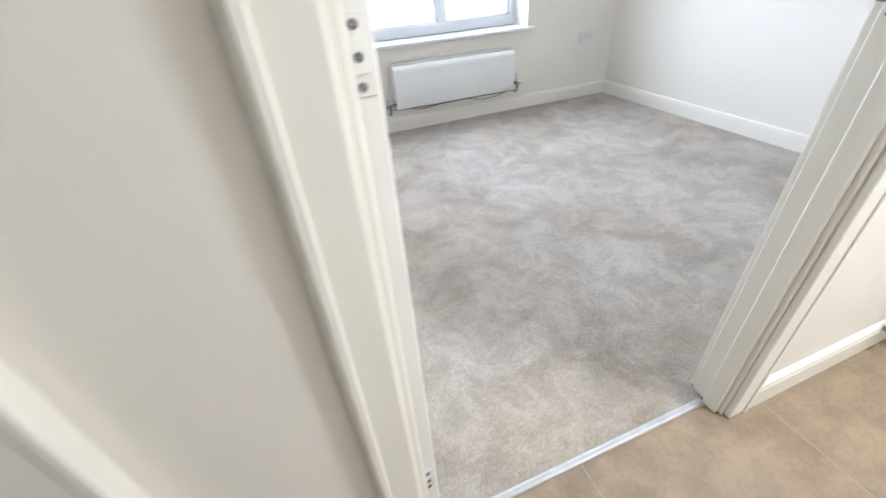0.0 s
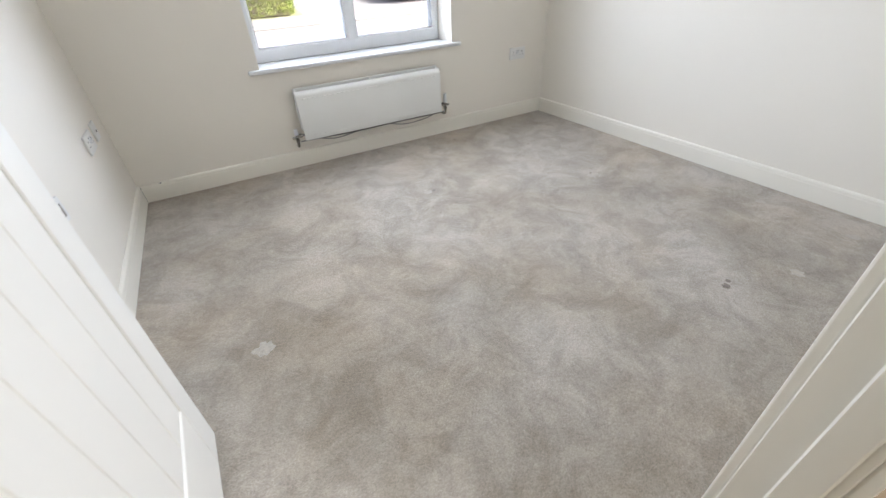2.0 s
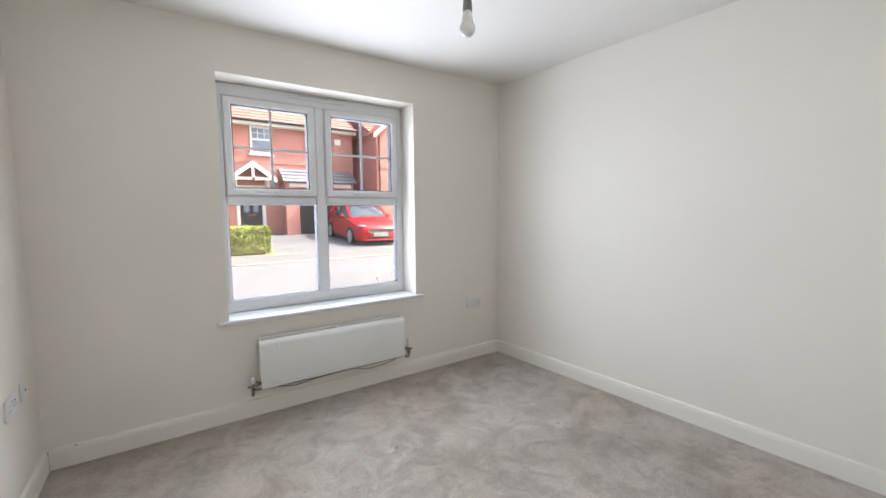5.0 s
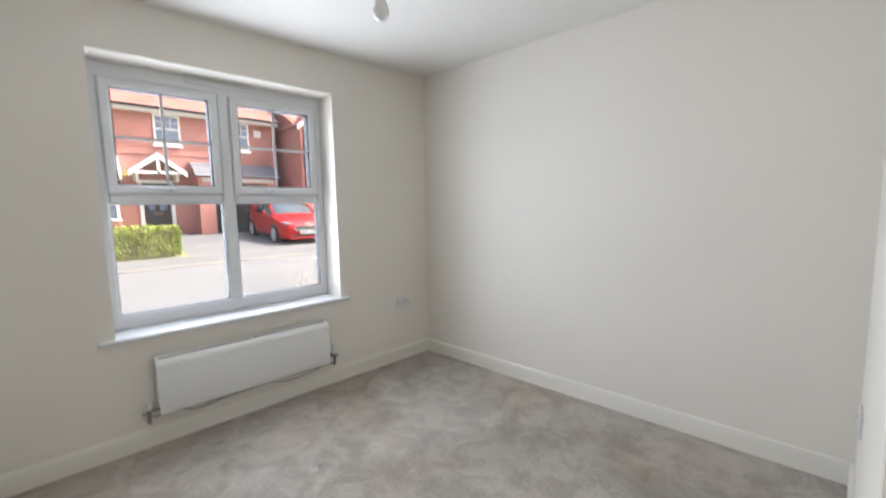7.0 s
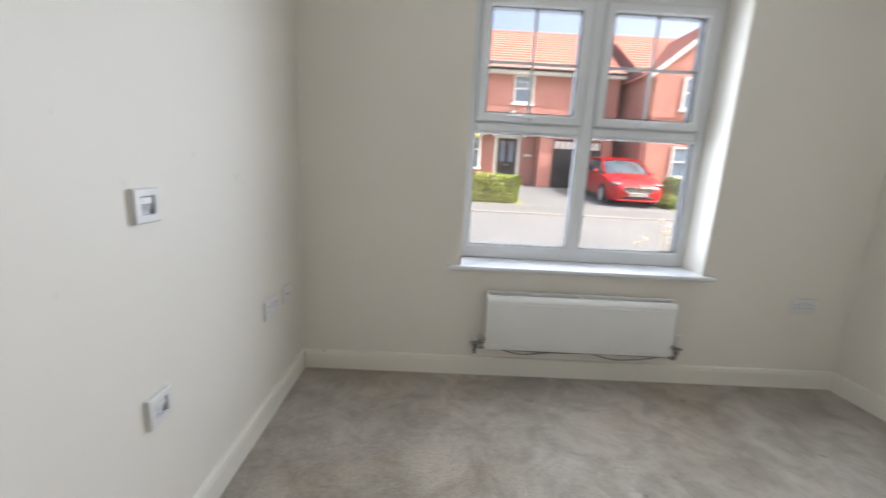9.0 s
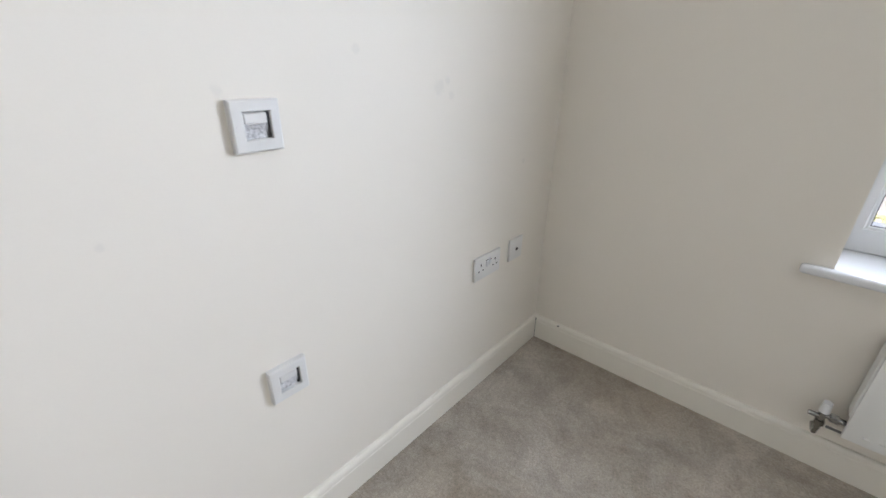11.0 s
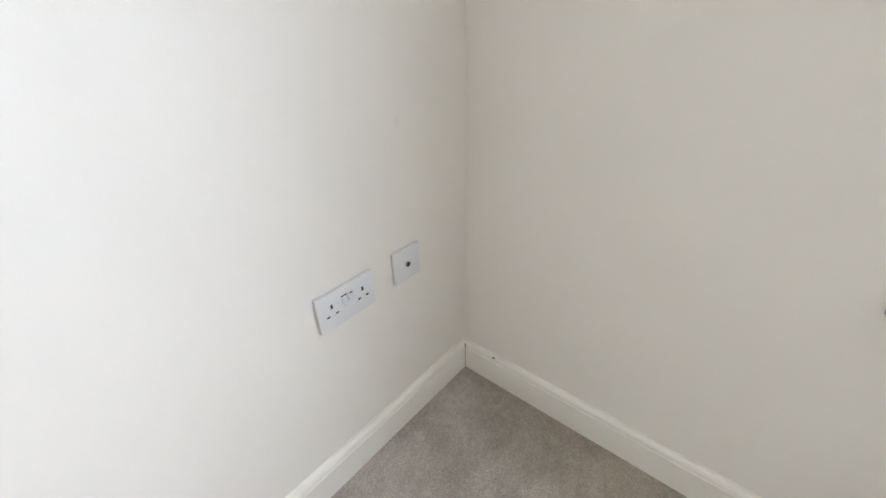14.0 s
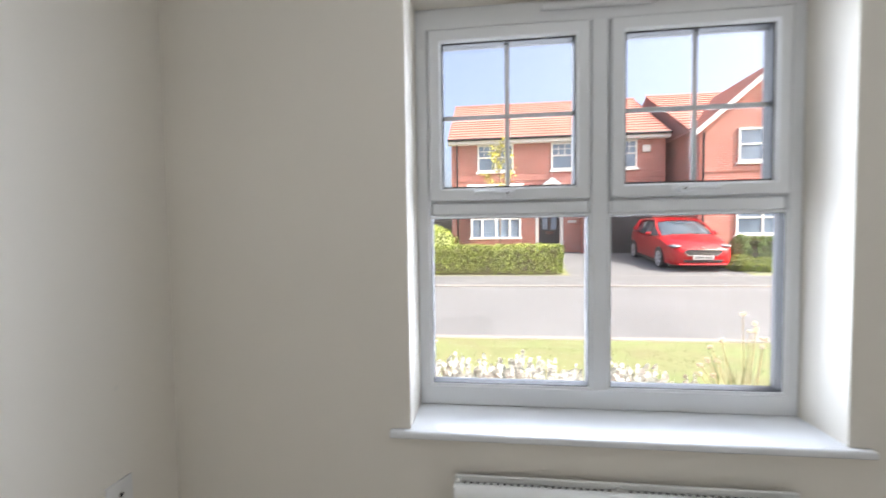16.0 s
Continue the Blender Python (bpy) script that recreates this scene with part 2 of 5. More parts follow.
M_ROOF = mat("terracotta_tile", (0.44, 0.182, 0.142), 0.85, var=0.14, scale=2.0, fine=30, fvar=0.12)
M_SLATE = mat("grey_slate", (0.20, 0.21, 0.24), 0.6, var=0.12, scale=4, fine=40, fvar=0.1)
M_TRIM = mat("white_painted_timber", (0.80, 0.80, 0.78), 0.45, var=0.03, scale=2)
M_BLACK = mat("black_paint", (0.022, 0.023, 0.027), 0.3, var=0.1)
# opaque glossy panes; the blue base colour stands in for reflected sky
M_HGLASS = mat("sky_tinted_pane", (0.16, 0.22, 0.30), 0.06, var=0.25, scale=1.5, spec=0.9)
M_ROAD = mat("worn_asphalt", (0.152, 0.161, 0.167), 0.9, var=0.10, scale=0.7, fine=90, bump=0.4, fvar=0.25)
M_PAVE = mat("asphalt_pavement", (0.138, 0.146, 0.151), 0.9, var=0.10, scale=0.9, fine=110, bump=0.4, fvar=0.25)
M_KERB = mat("concrete_kerb", (0.25, 0.24, 0.22), 0.85, var=0.1, scale=2, fine=60, fvar=0.1)
M_GRASS = mat("lawn_soil", (0.155, 0.195, 0.075), 0.95, var=0.2, scale=2.5, fine=60, bump=0.5, fvar=0.3, tint=(0.20, 0.20, 0.10))
M_BLADE = mat("grass_blade", (0.155, 0.20, 0.07), 0.7, var=0.3, scale=3, fine=40)
M_DRY = mat("dry_stalk", (0.54, 0.49, 0.28), 0.8, var=0.2, scale=9)
M_SEED = mat("cream_seed_head", (0.76, 0.71, 0.54), 0.9, var=0.2, scale=30)
M_FLOWER = mat("white_petal", (0.66, 0.68, 0.62), 0.8, var=0.16, scale=25)
M_STEM = mat("sage_stem", (0.34, 0.38, 0.27), 0.8, var=0.2, scale=12)
M_HEDGE = mat("bright_hedge_leaf", (0.25, 0.32, 0.045), 0.6, var=0.45, scale=5, fine=40, fvar=0.3)
M_HEDGE2 = mat("deep_hedge_leaf", (0.12, 0.20, 0.035), 0.6, var=0.45, scale=5, fine=40, fvar=0.3)
M_YLEAF = mat("yellow_leaf", (0.42, 0.40, 0.05), 0.6, var=0.3, scale=5)
M_BARK = mat("grey_bark", (0.20, 0.16, 0.12), 0.9, var=0.2, scale=12, fine=60, bump=0.5)
M_CAR = mat("red_car_paint", (0.47, 0.006, 0.010), 0.30, var=0.02, scale=1, coat=0.35, spec=0.3)
M_TYRE = mat("tyre_rubber", (0.02, 0.02, 0.02), 0.8)
M_ALLOY = mat("alloy_rim", (0.62, 0.62, 0.63), 0.3, metal=0.8)
M_CARGLASS = mat("tinted_car_glass", (0.05, 0.075, 0.095), 0.05, var=0.2, scale=2, spec=0.9)
M_LENS = mat("headlamp_lens", (0.20, 0.21, 0.23), 0.14, var=0.2, scale=14, spec=0.9)
M_BODYBLK = mat("car_black_plastic", (0.02, 0.02, 0.021), 0.45)
M_PLATEW = mat("number_plate_white", (0.78, 0.78, 0.76), 0.4)


# ---- building helpers ----
def thing(name, at, label, category, group="", kind=""):
    e = new(name)
    e.location = at
    e.empty_display_size = 0.1
    return tagged(e, label, category, group, kind)


def origin(o):
    v = Vector((0, 0, 0))
    while o:
        v += o.location
        o = o.parent
    return v


def mesh_of(name, bm, material, smooth=False):
    me = bpy.data.meshes.new(name)
    bm.normal_update()
    bm.to_mesh(me)
    bm.free()
    me.materials.append(material)
    if smooth:
        me.polygons.foreach_set("use_smooth", [True] * len(me.polygons))
        me.set_sharp_from_angle(angle=radians(40))
    return me


def part(name, bm, material, parent, label="", smooth=False):
    """One mesh under a thing or a part; the bmesh is in world coordinates."""
    off = origin(parent)
    bmesh.ops.translate(bm, verts=bm.verts, vec=-off)
    ob = new(name, mesh_of(name, bm, material, smooth))
    ob.parent = parent
    return tagged(ob, label)


def solo(name, bm, material, label, category, kind="", group="", smooth=False):
    """A thing or a piece of the setting that is one mesh."""
    return tagged(new(name, mesh_of(name, bm, material, smooth)), label, category, group, kind)


def box(x0, x1, y0, y1, z0, z1, bevel=0.0, bm=None, seg=1):
    own = bmesh.new()
    bmesh.ops.create_cube(own, size=1)
    for v in own.verts:
        v.co = Vector((x0 + (v.co.x + 0.5) * (x1 - x0), y0 + (v.co.y + 0.5) * (y1 - y0), z0 + (v.co.z + 0.5) * (z1 - z0)))
    if bevel:
        bmesh.ops.bevel(own, geom=own.edges[:], offset=bevel, segments=seg, profile=0.5, affect="EDGES")
    return join(bm, own)


def join(bm, own):
    if bm is None:
        return own
    tmp = bpy.data.meshes.new("tmp")
    own.to_mesh(tmp)
    own.free()
    bm.from_mesh(tmp)
    bpy.data.meshes.remove(tmp)
    return bm


def rod(a, b, r0, r1=None, seg=12, bm=None):
    a, b = Vector(a), Vector(b)
    own = bmesh.new()
    d = b - a
    bmesh.ops.create_cone(own, cap_ends=True, segments=seg, radius1=r0, radius2=r0 if r1 is None else r1, depth=d.length)
    m = Matrix.Translation((a + b) / 2) @ d.to_track_quat("Z", "Y").to_matrix().to_4x4()
    bmesh.ops.transform(own, matrix=m, verts=own.verts)
    return join(bm, own)


def ball(c, r, bm=None, sc=(1, 1, 1), u=12, v=8):
    own = bmesh.new()
    bmesh.ops.create_uvsphere(own, u_segments=u, v_segments=v, radius=r)
    bmesh.ops.transform(own, matrix=Matrix.Translation(c) @ Matrix.Diagonal((*sc, 1)), verts=own.verts)
    return join(bm, own)


def tube(points, r, seg=8, bm=None):
    bm = bm or bmesh.new()
    pts = [Vector(p) for p in points]
    rings = []
    for i, p in enumerate(pts):
        d = (pts[min(i + 1, len(pts) - 1)] - pts[max(i - 1, 0)]).normalized()
        q = d.to_track_quat("Z", "Y")
        rings.append([bm.verts.new(p + q @ Vector((r * math.cos(2 * math.pi * k / seg), r * math.sin(2 * math.pi * k / seg), 0))) for k in range(seg)])
    for i in range(len(rings) - 1):
        for k in range(seg):
            bm.faces.new((rings[i][k], rings[i][(k + 1) % seg], rings[i + 1][(k + 1) % seg], rings[i + 1][k]))
    bm.faces.new(list(reversed(rings[0])))
    bm.faces.new(rings[-1])
    return bm


def prism(profile, axis, a, b, bm=None):
    """A closed profile swept straight from a to b along x or y; the profile gives (other horizontal, z)."""
    own = bmesh.new()
    ends = []
    for s in (a, b):
        ends.append([own.verts.new((s, h, z) if axis == "x" else (h, s, z)) for h, z in profile])
    n = len(profile)
    for i in range(n):
        own.faces.new((ends[0][i], ends[0][(i + 1) % n], ends[1][(i + 1) % n], ends[1][i]))
    own.faces.new(ends[0])
    own.faces.new(list(reversed(ends[1])))
    bmesh.ops.recalc_face_normals(own, faces=own.faces)
    return join(bm, own)


def wall_with_hole(x0, x1, y0, y1, z0, z1, hx0, hx1, hz0, hz1):
    """A wall along x with one opening through it, as four butted blocks."""
    bm = box(x0, hx0, y0, y1, z0, z1)
    box(hx1, x1, y0, y1, z0, z1, bm=bm)
    if hz0 > z0:
        box(hx0, hx1, y0, y1, z0, hz0, bm=bm)
    box(hx0, hx1, y0, y1, hz1, z1, bm=bm)
    bmesh.ops.remove_doubles(bm, verts=bm.verts, dist=1e-5)
    return bm


# ---- the room ----
W, D, H = 3.07, 2.75, 2.40            # width at the window, depth and height of the room
SPLAY = 0.054                         # the east wall runs outwards by this much a metre
WX0, WX1, WZ0, WZ1 = 0.866, 2.198, 0.640, 2.122   # window opening
DX0, DX1, DZ = 0.258, 1.156, 2.03     # door opening between the linings
HY = -2.85                            # the hall's side of the door wall

solo("wall_north", wall_with_hole(-0.10, W + 0.10, 0.0, 0.12, -0.05, H + 0.1, WX0, WX1, WZ0 - 0.025, WZ1), M_WALL,
     "matt off-white painted wall around the window", "wall", "structure")
solo("wall_west", box(-0.10, 0.0, -D, 0.0, -0.05, H + 0.1), M_WALL_L, "matt off-white painted wall with faint scuffs", "wall", "structure")
def splayed(bm):
    """Shears what stands along the east wall to the wall's line."""
    for v in bm.verts:
        v.co.x -= SPLAY * v.co.y
    return bm


WS = W + SPLAY * D                    # width at the door
solo("wall_east", splayed(box(W, W + 0.10, -D, 0.0, -0.05, H + 0.1)), M_WALL, "plain matt off-white painted wall", "wall", "structure")
solo("wall_south", wall_with_hole(-0.10, WS + 0.10, HY, -D, -0.05, H + 0.1, DX0 - 0.03, DX1 + 0.03, -0.05, DZ + 0.03), M_WALL,
     "matt off-white painted wall with the doorway", "wall", "structure")
solo("ceiling", box(0.0, WS, -D, 0.0, H, H + 0.12), M_CEIL, "flat white painted ceiling", "ceiling", "structure")

bm = bmesh.new()
bmesh.ops.create_grid(bm, x_segments=90, y_segments=84, size=0.5)
for v in bm.verts:
    y = (v.co.y + 0.5) * (D + 0.045) - D - 0.045
    x = (v.co.x + 0.5) * (W - SPLAY * y)
    v.co = Vector((x, y, 0.0012 * noise.noise((x * 6, y * 6, 0)) + 0.0008 * noise.noise((x * 19, y * 19, 3)) - 0.002))
solo("floor", bm, M_CARPET, "worn grey-beige cut-pile carpet with brushed patches", "carpet", "structure", smooth=True)
solo("subfloor", box(-0.1, WS + 0.1, -D - 0.05, 0.10, -0.12, -0.006), M_SHADE_DARK, "hidden floor slab under the carpet", "floor", "structure")

SKH, SKT = 0.108, 0.018
PROFILE = [(0, 0), (SKT, 0), (SKT, SKH - 0.022), (SKT - 0.0014, SKH - 0.0205), (SKT - 0.0020, SKH - 0.009), (SKT - 0.005, SKH - 0.003), (SKT - 0.010, SKH), (0, SKH)]


def skirting(name, axis, face, sign, a, b, line=None):
    prof = [(face + sign * h, z - 0.002) for h, z in PROFILE]
    bm = prism(prof, axis, a, b)
    solo(name, line(bm) if line else bm, M_GLOSS, "satin off-white skirting board", "skirting board", "structure")


skirting("baseboard_north", "x", 0.0, -1, 0.0, W)
skirting("baseboard_west", "y", 0.0, 1, -D + 0.0, -SKT)
skirting("baseboard_east", "y", W, -1, -D + 0.0, -SKT, splayed)
skirting("baseboard_south", "x", -D, 1, DX1 + 0.080, WS - SKT - 0.003)
skirting("baseboard_south_corner", "x", -D, 1, SKT, DX0 - 0.074)

solo("trim_joint", box(SKT - 0.002, SKT + 0.0012, -SKT - 0.0012, -SKT + 0.002, 0.0, SKH - 0.010), M_CABLE, "dark hairline gap at the mitre of the skirting", "trim", "structure")
solo("trim_chip", ball((0.125, -SKT + 0.002, SKH - 0.006), 0.0045, sc=(1.2, 0.6, 0.8), u=8, v=6), M_CABLE, "small dark chip in the skirting's top edge", "trim", "structure")

# carpet marks left by furniture feet, and one small dark stain
def pile_mark(name, x, y, r, material, label):
    bm = bmesh.new()
    c = bm.verts.new((x, y, 0.0016))
    ring = []
    for k in range(26):
        a = 2 * math.pi * k / 26
        q = r * (0.72 + 0.40 * noise.noise((x * 9 + math.cos(a) * 1.3, y * 9 + math.sin(a) * 1.3, 2)) + 0.25 * noise.noise((math.cos(a) * 6, math.sin(a) * 6, x * 40)))
        q = max(q, 0.4 * r)
        ring.append(bm.verts.new((x + q * math.cos(a), y + q * math.sin(a), 0.0002)))
    for k in range(26):
        bm.faces.new((c, ring[k], ring[(k + 1) % 26]))
    solo(name, bm, material, label, "carpet mark", "", "marks on the carpet", True)


for mx_, my_, mr_ in ((1.52, -0.861, 0.030), (2.464, -1.228, 0.042), (2.342, -1.96, 0.042), (0.453, -1.610, 0.048),
                      (2.477, -2.363, 0.035), (2.96, -2.356, 0.035), (2.368, -0.829, 0.022), (2.958, -1.949, 0.030), (0.075, -0.305, 0.026)):
    pile_mark("carpet_dent", mx_, my_, mr_, M_WORN, "pale flattened dent in the carpet pile")
for mx_, my_, mr_ in ((2.156, -2.26, 0.020), (2.195, -2.245, 0.014), (1.555, -0.858, 0.012), (2.085, -0.204, 0.016), (2.475, -0.596, 0.012), (2.485, -1.20, 0.010)):
    pile_mark("carpet_stain", mx_, my_, mr_, M_SPILL, "small dark stain in the carpet pile")

def ring_frame(x0, x1, z0, z1, w, y0, y1, bev):
    """A mitred frame; w is the width of its sides, or (left, right, bottom, top)."""
    wl, wr, wb, wt = w if isinstance(w, tuple) else (w, w, w, w)
    bm = bmesh.new()
    prof = [(0, y1, 0), (0, y0 + bev * 0.5, 0), (0, y0, bev * 0.5), (1, y0, -bev), (1, y0 + bev, 0), (1, y1, 0)]
    if not bev:
        prof = [(0, y1, 0), (0, y0, 0), (1, y0, 0), (1, y1, 0)]
    rings = []
    for f, y, e in prof:
        l_, r_, b_, t_ = (wl * f + e, wr * f + e, wb * f + e, wt * f + e)
        rings.append([bm.verts.new(c) for c in ((x0 + l_, y, z0 + b_), (x1 - r_, y, z0 + b_), (x1 - r_, y, z1 - t_), (x0 + l_, y, z1 - t_))])
    for a, c in zip(rings, rings[1:] + rings[:1]):
        for k in range(4):
            bm.faces.new((a[k], a[(k + 1) % 4], c[(k + 1) % 4], c[k]))
    bmesh.ops.recalc_face_normals(bm, faces=bm.faces)
    return bm


# ---- window ----
FY0, FY1 = 0.195, 0.262               # inner and outer face of the frame
win = thing("window_1", (1.53, 0.23, WZ0), "white double-glazed window with two top-hung sashes", "window", kind="structure")
LX0, LX1, RX0, RX1 = 0.914, 1.496, 1.566, 2.152
PZ0, PZ1, SZ0, SZ1 = 0.718, 1.354, 1.414, 2.040
part("outer_frame", ring_frame(WX0, WX1, WZ0, WZ1, (LX0 - WX0, WX1 - RX1, PZ0 - WZ0, WZ1 - SZ1), FY0, FY1, 0.008), M_PVC, win)
part("mullion", box(LX1, RX0, FY0 + 0.001, FY1, WZ0 + 0.06, WZ1 - 0.06, 0.010), M_PVC, win)
part("transom", box(LX0, LX1, FY0 + 0.002, FY1, PZ1, SZ0, 0.012), M_PVC, win)
part("transom", box(RX0, RX1, FY0 + 0.002, FY1, PZ1, SZ0, 0.012), M_PVC, win)


def pane(x0, x1, z0, z1, y, parent, name="pane"):
    g = part(name, box(x0, x1, y, y + 0.006, z0, z1), M_GLASS, parent, "clear glass")
    g.visible_shadow = False
    return g


for x0, x1 in ((LX0, LX1), (RX0, RX1)):
    pane(x0 + 0.002, x1 - 0.002, PZ0 + 0.002, PZ1 - 0.002, 0.232, win)
    part("gasket", ring_frame(x0, x1, PZ0, PZ1, 0.006, 0.203, 0.232, 0), M_GASKET, win)
    part("outer_gasket", ring_frame(x0 - 0.001, x1 + 0.001, PZ0 - 0.001, PZ1 + 0.001, 0.005, 0.239, 0.2635, 0), M_GASKET, win, "black outer glazing seal")
    part("bead", ring_frame(x0 - 0.006, x1 + 0.006, PZ0 - 0.006, PZ1 + 0.006, 0.010, FY0 + 0.004, 0.225, 0.003), M_PVC, win)
    sx0, sx1 = x0 + 0.003, x1 - 0.003
    sash = part("sash", ring_frame(sx0, sx1, SZ0 + 0.001, SZ1 - 0.001, 0.046, FY0 - 0.012, FY1 - 0.01, 0.008), M_PVC, win)
    part("sash_gap", ring_frame(sx0 - 0.004, sx1 + 0.004, SZ0 - 0.003, SZ1 + 0.003, 0.006, FY0 + 0.002, FY1 - 0.004, 0), M_BAR, sash, "thin grey shadow seal")
    px0, px1, pz0, pz1 = sx0 + 0.046, sx1 - 0.046, SZ0 + 0.047, SZ1 - 0.047
    pane(px0, px1, pz0, pz1, 0.232, sash)
    part("gasket", ring_frame(px0, px1, pz0, pz1, 0.006, 0.198, 0.232, 0), M_GASKET, sash)
    part("outer_gasket", ring_frame(px0 - 0.001, px1 + 0.001, pz0 - 0.001, pz1 + 0.001, 0.005, 0.239, 0.2535, 0), M_GASKET, sash, "black outer glazing seal")
    cx, cz = (px0 + px1) / 2, (pz0 + pz1) / 2
    part("glazing_bar", box(cx - 0.009, cx + 0.009, 0.2215, 0.2305, pz0, pz1, 0.003), M_BAR, sash)
    part("glazing_bar", box(px0, px1, 0.2220, 0.2300, cz - 0.009, cz + 0.009, 0.003), M_BAR, sash)
    # espagnolette handle on the sash's bottom rail
    hx = 1.205 if x0 == LX0 else 1.79
    s = -1 if x0 == LX0 else 1
    bm = box(hx - 0.025, hx + 0.025, FY0 - 0.024, FY0 - 0.012, SZ0 + 0.010, SZ0 + 0.034, 0.005)
    rod((hx, FY0 - 0.014, SZ0 + 0.022), (hx, FY0 - 0.045, SZ0 + 0.022), 0.009, bm=bm)
    tube([(hx - s * 0.010, FY0 - 0.046, SZ0 + 0.020), (hx + s * 0.03, FY0 - 0.050, SZ0 + 0.024), (hx + s * 0.075, FY0 - 0.048, SZ0 + 0.027), (hx + s * 0.12, FY0 - 0.044, SZ0 + 0.026)], 0.0075, bm=bm)
    part("handle", bm, M_PVC, sash, "white lever handle", True)
    part("keyhole", rod((hx + s * 0.004, FY0 - 0.0535, SZ0 + 0.022), (hx + s * 0.004, FY0 - 0.056, SZ0 + 0.022), 0.0035), M_SLOT, sash)
part("trickle_vent", box(1.325, 1.72, FY0 - 0.020, FY0 + 0.002, 2.082, 2.106, 0.006), M_PVC, win, "slim white trickle vent")

# reveals lining between the wall face and the frame
bm = box(WX0 - 0.10, WX0, 0.1205, 0.27, WZ0 - 0.025, WZ1 + 0.1)
box(WX1, WX1 + 0.10, 0.1205, 0.27, WZ0 - 0.025, WZ1 + 0.1, bm=bm)
box(WX0, WX1, 0.1205, 0.27, WZ1, WZ1 + 0.1, bm=bm)
solo("window_reveal", bm, M_WALL, "off-white plaster reveal around the window", "window reveal", "structure")
sill_bm = box(0.797, 2.262, -0.030, -0.0005, WZ0 - 0.026, WZ0, 0.009, seg=3)
box(WX0 + 0.0005, WX1 - 0.0005, -0.012, FY0 + 0.03, WZ0 - 0.0245, WZ0 - 0.0005, 0.0, sill_bm)
solo("window_sill", sill_bm, M_SILL, "glossy white window board with a rounded nose", "window sill", "structure", smooth=True)

# ---- radiator ----
RXA, RXB, RZA, RZB, RYF = 1.018, 2.044, 0.188, 0.504, -0.088
rad = thing("radiator", (1.53, -0.03, 0.19), "white steel panel radiator under the window sill", "radiator")
PANEL = [(0.0, RZA + 0.008), (0.0, RZB - 0.040), (0.002, RZB - 0.031), (0.008, RZB - 0.022), (0.018, RZB - 0.012), (0.025, RZB - 0.009), (0.026, RZB - 0.013),
         (0.020, RZB - 0.018), (0.013, RZB - 0.030), (0.013, RZA + 0.004), (0.008, RZA), (0.003, RZA + 0.002)]
part("front_panel", prism([(RYF + h, z) for h, z in PANEL], "x", RXA, RXB), M_RAD, rad, "panel with a rolled top edge", True)
part("back_panel", box(RXA + 0.01, RXB - 0.01, -0.040, -0.030, RZA + 0.01, RZB - 0.015, 0.004), M_RAD, rad)
part("side_cover", box(RXA - 0.004, RXA + 0.002, RYF + 0.012, -0.028, RZA + 0.07, RZB - 0.012, 0.002), M_RAD, rad)
part("side_cover", box(RXB - 0.002, RXB + 0.004, RYF + 0.012, -0.028, RZA + 0.07, RZB - 0.012, 0.002), M_RAD, rad)
# core and grille fins take a near-black colour so the slots look shaded
part("convector_fins", box(RXA + 0.02, RXB - 0.02, RYF + 0.018, -0.042, RZA + 0.03, RZB - 0.03), M_SHADE_DARK, rad, "finned core coloured near-black for the shade between the panels")
grille = part("top_grille", box(RXA, RXB, RYF + 0.0265, RYF + 0.030, RZB - 0.020, RZB - 0.008, 0.001), M_RAD, rad)
part("grille_edge", box(RXA, RXB, -0.038, -0.028, RZB - 0.016, RZB + 0.006, 0.003), M_RAD, grille)
for gx in (RXA, (RXA + RXB) / 2 - 0.012, RXB - 0.022):
    part("grille_bridge", box(gx, gx + 0.018, RYF + 0.030, -0.038, RZB - 0.012, RZB - 0.003, 0.002), M_RAD, grille)
for k in range(46):
    gx = RXA + 0.030 + k * (RXB - RXA - 0.060) / 45
    if abs(gx - (RXA + RXB) / 2) > 0.02:
        part("grille_fin", box(gx - 0.003, gx + 0.003, RYF + 0.0305, -0.0385, RZB - 0.040, RZB - 0.014), M_SHADE_DARK, grille)
for zz in (RZA + 0.030, RZB - 0.052):
    for k in range(30):
        gx = RXA + 0.045 + k * (RXB - RXA - 0.09) / 29
        part("weld_dimple", box(gx - 0.009, gx + 0.009, RYF - 0.0038, RYF + 0.002, zz - 0.0045, zz + 0.0045, 0.0030), M_RAD, rad)


def valve(x, z, cap, name, s, wall=0.0):
    """A valve on a wall that faces south, its axis 58 mm off the wall; s tells the side away from the radiator."""
    y = wall - 0.058
    v = thing(name, (x, y, z), "chrome radiator valve with a white cap", "radiator valve", "radiator valves")
    part("valve_body", rod((x, y, z - 0.050), (x, y, z + 0.012), 0.009), M_CHROME, v, smooth=True)
    part("tail", rod((x, y, z), (x - s * 0.050, y, z), 0.008), M_CHROME, v, smooth=True)
    part("union_nut", rod((x - s * 0.016, y, z), (x - s * 0.032, y, z), 0.014, seg=6), M_CHROME, v)
    part("compression_nut", rod((x, y, z - 0.036), (x, y, z - 0.020), 0.013, seg=6), M_CHROME, v)
    part("cap", rod((x, y, z + 0.010), (x, y, z + 0.010 + cap), 0.013, 0.011), M_PVC, v, "white plastic cap", True)
    part("drain_stub", rod((x, y, z - 0.008), (x + s * 0.030, y - 0.002, z - 0.008), 0.007), M_CHROME, v, smooth=True)
    part("supply_pipe", tube([(x, y, z - 0.045), (x, y + 0.004, z - 0.070), (x, y + 0.028, z - 0.080), (x, y + 0.068, z - 0.080)], 0.0075), M_CHROME, v, smooth=True)


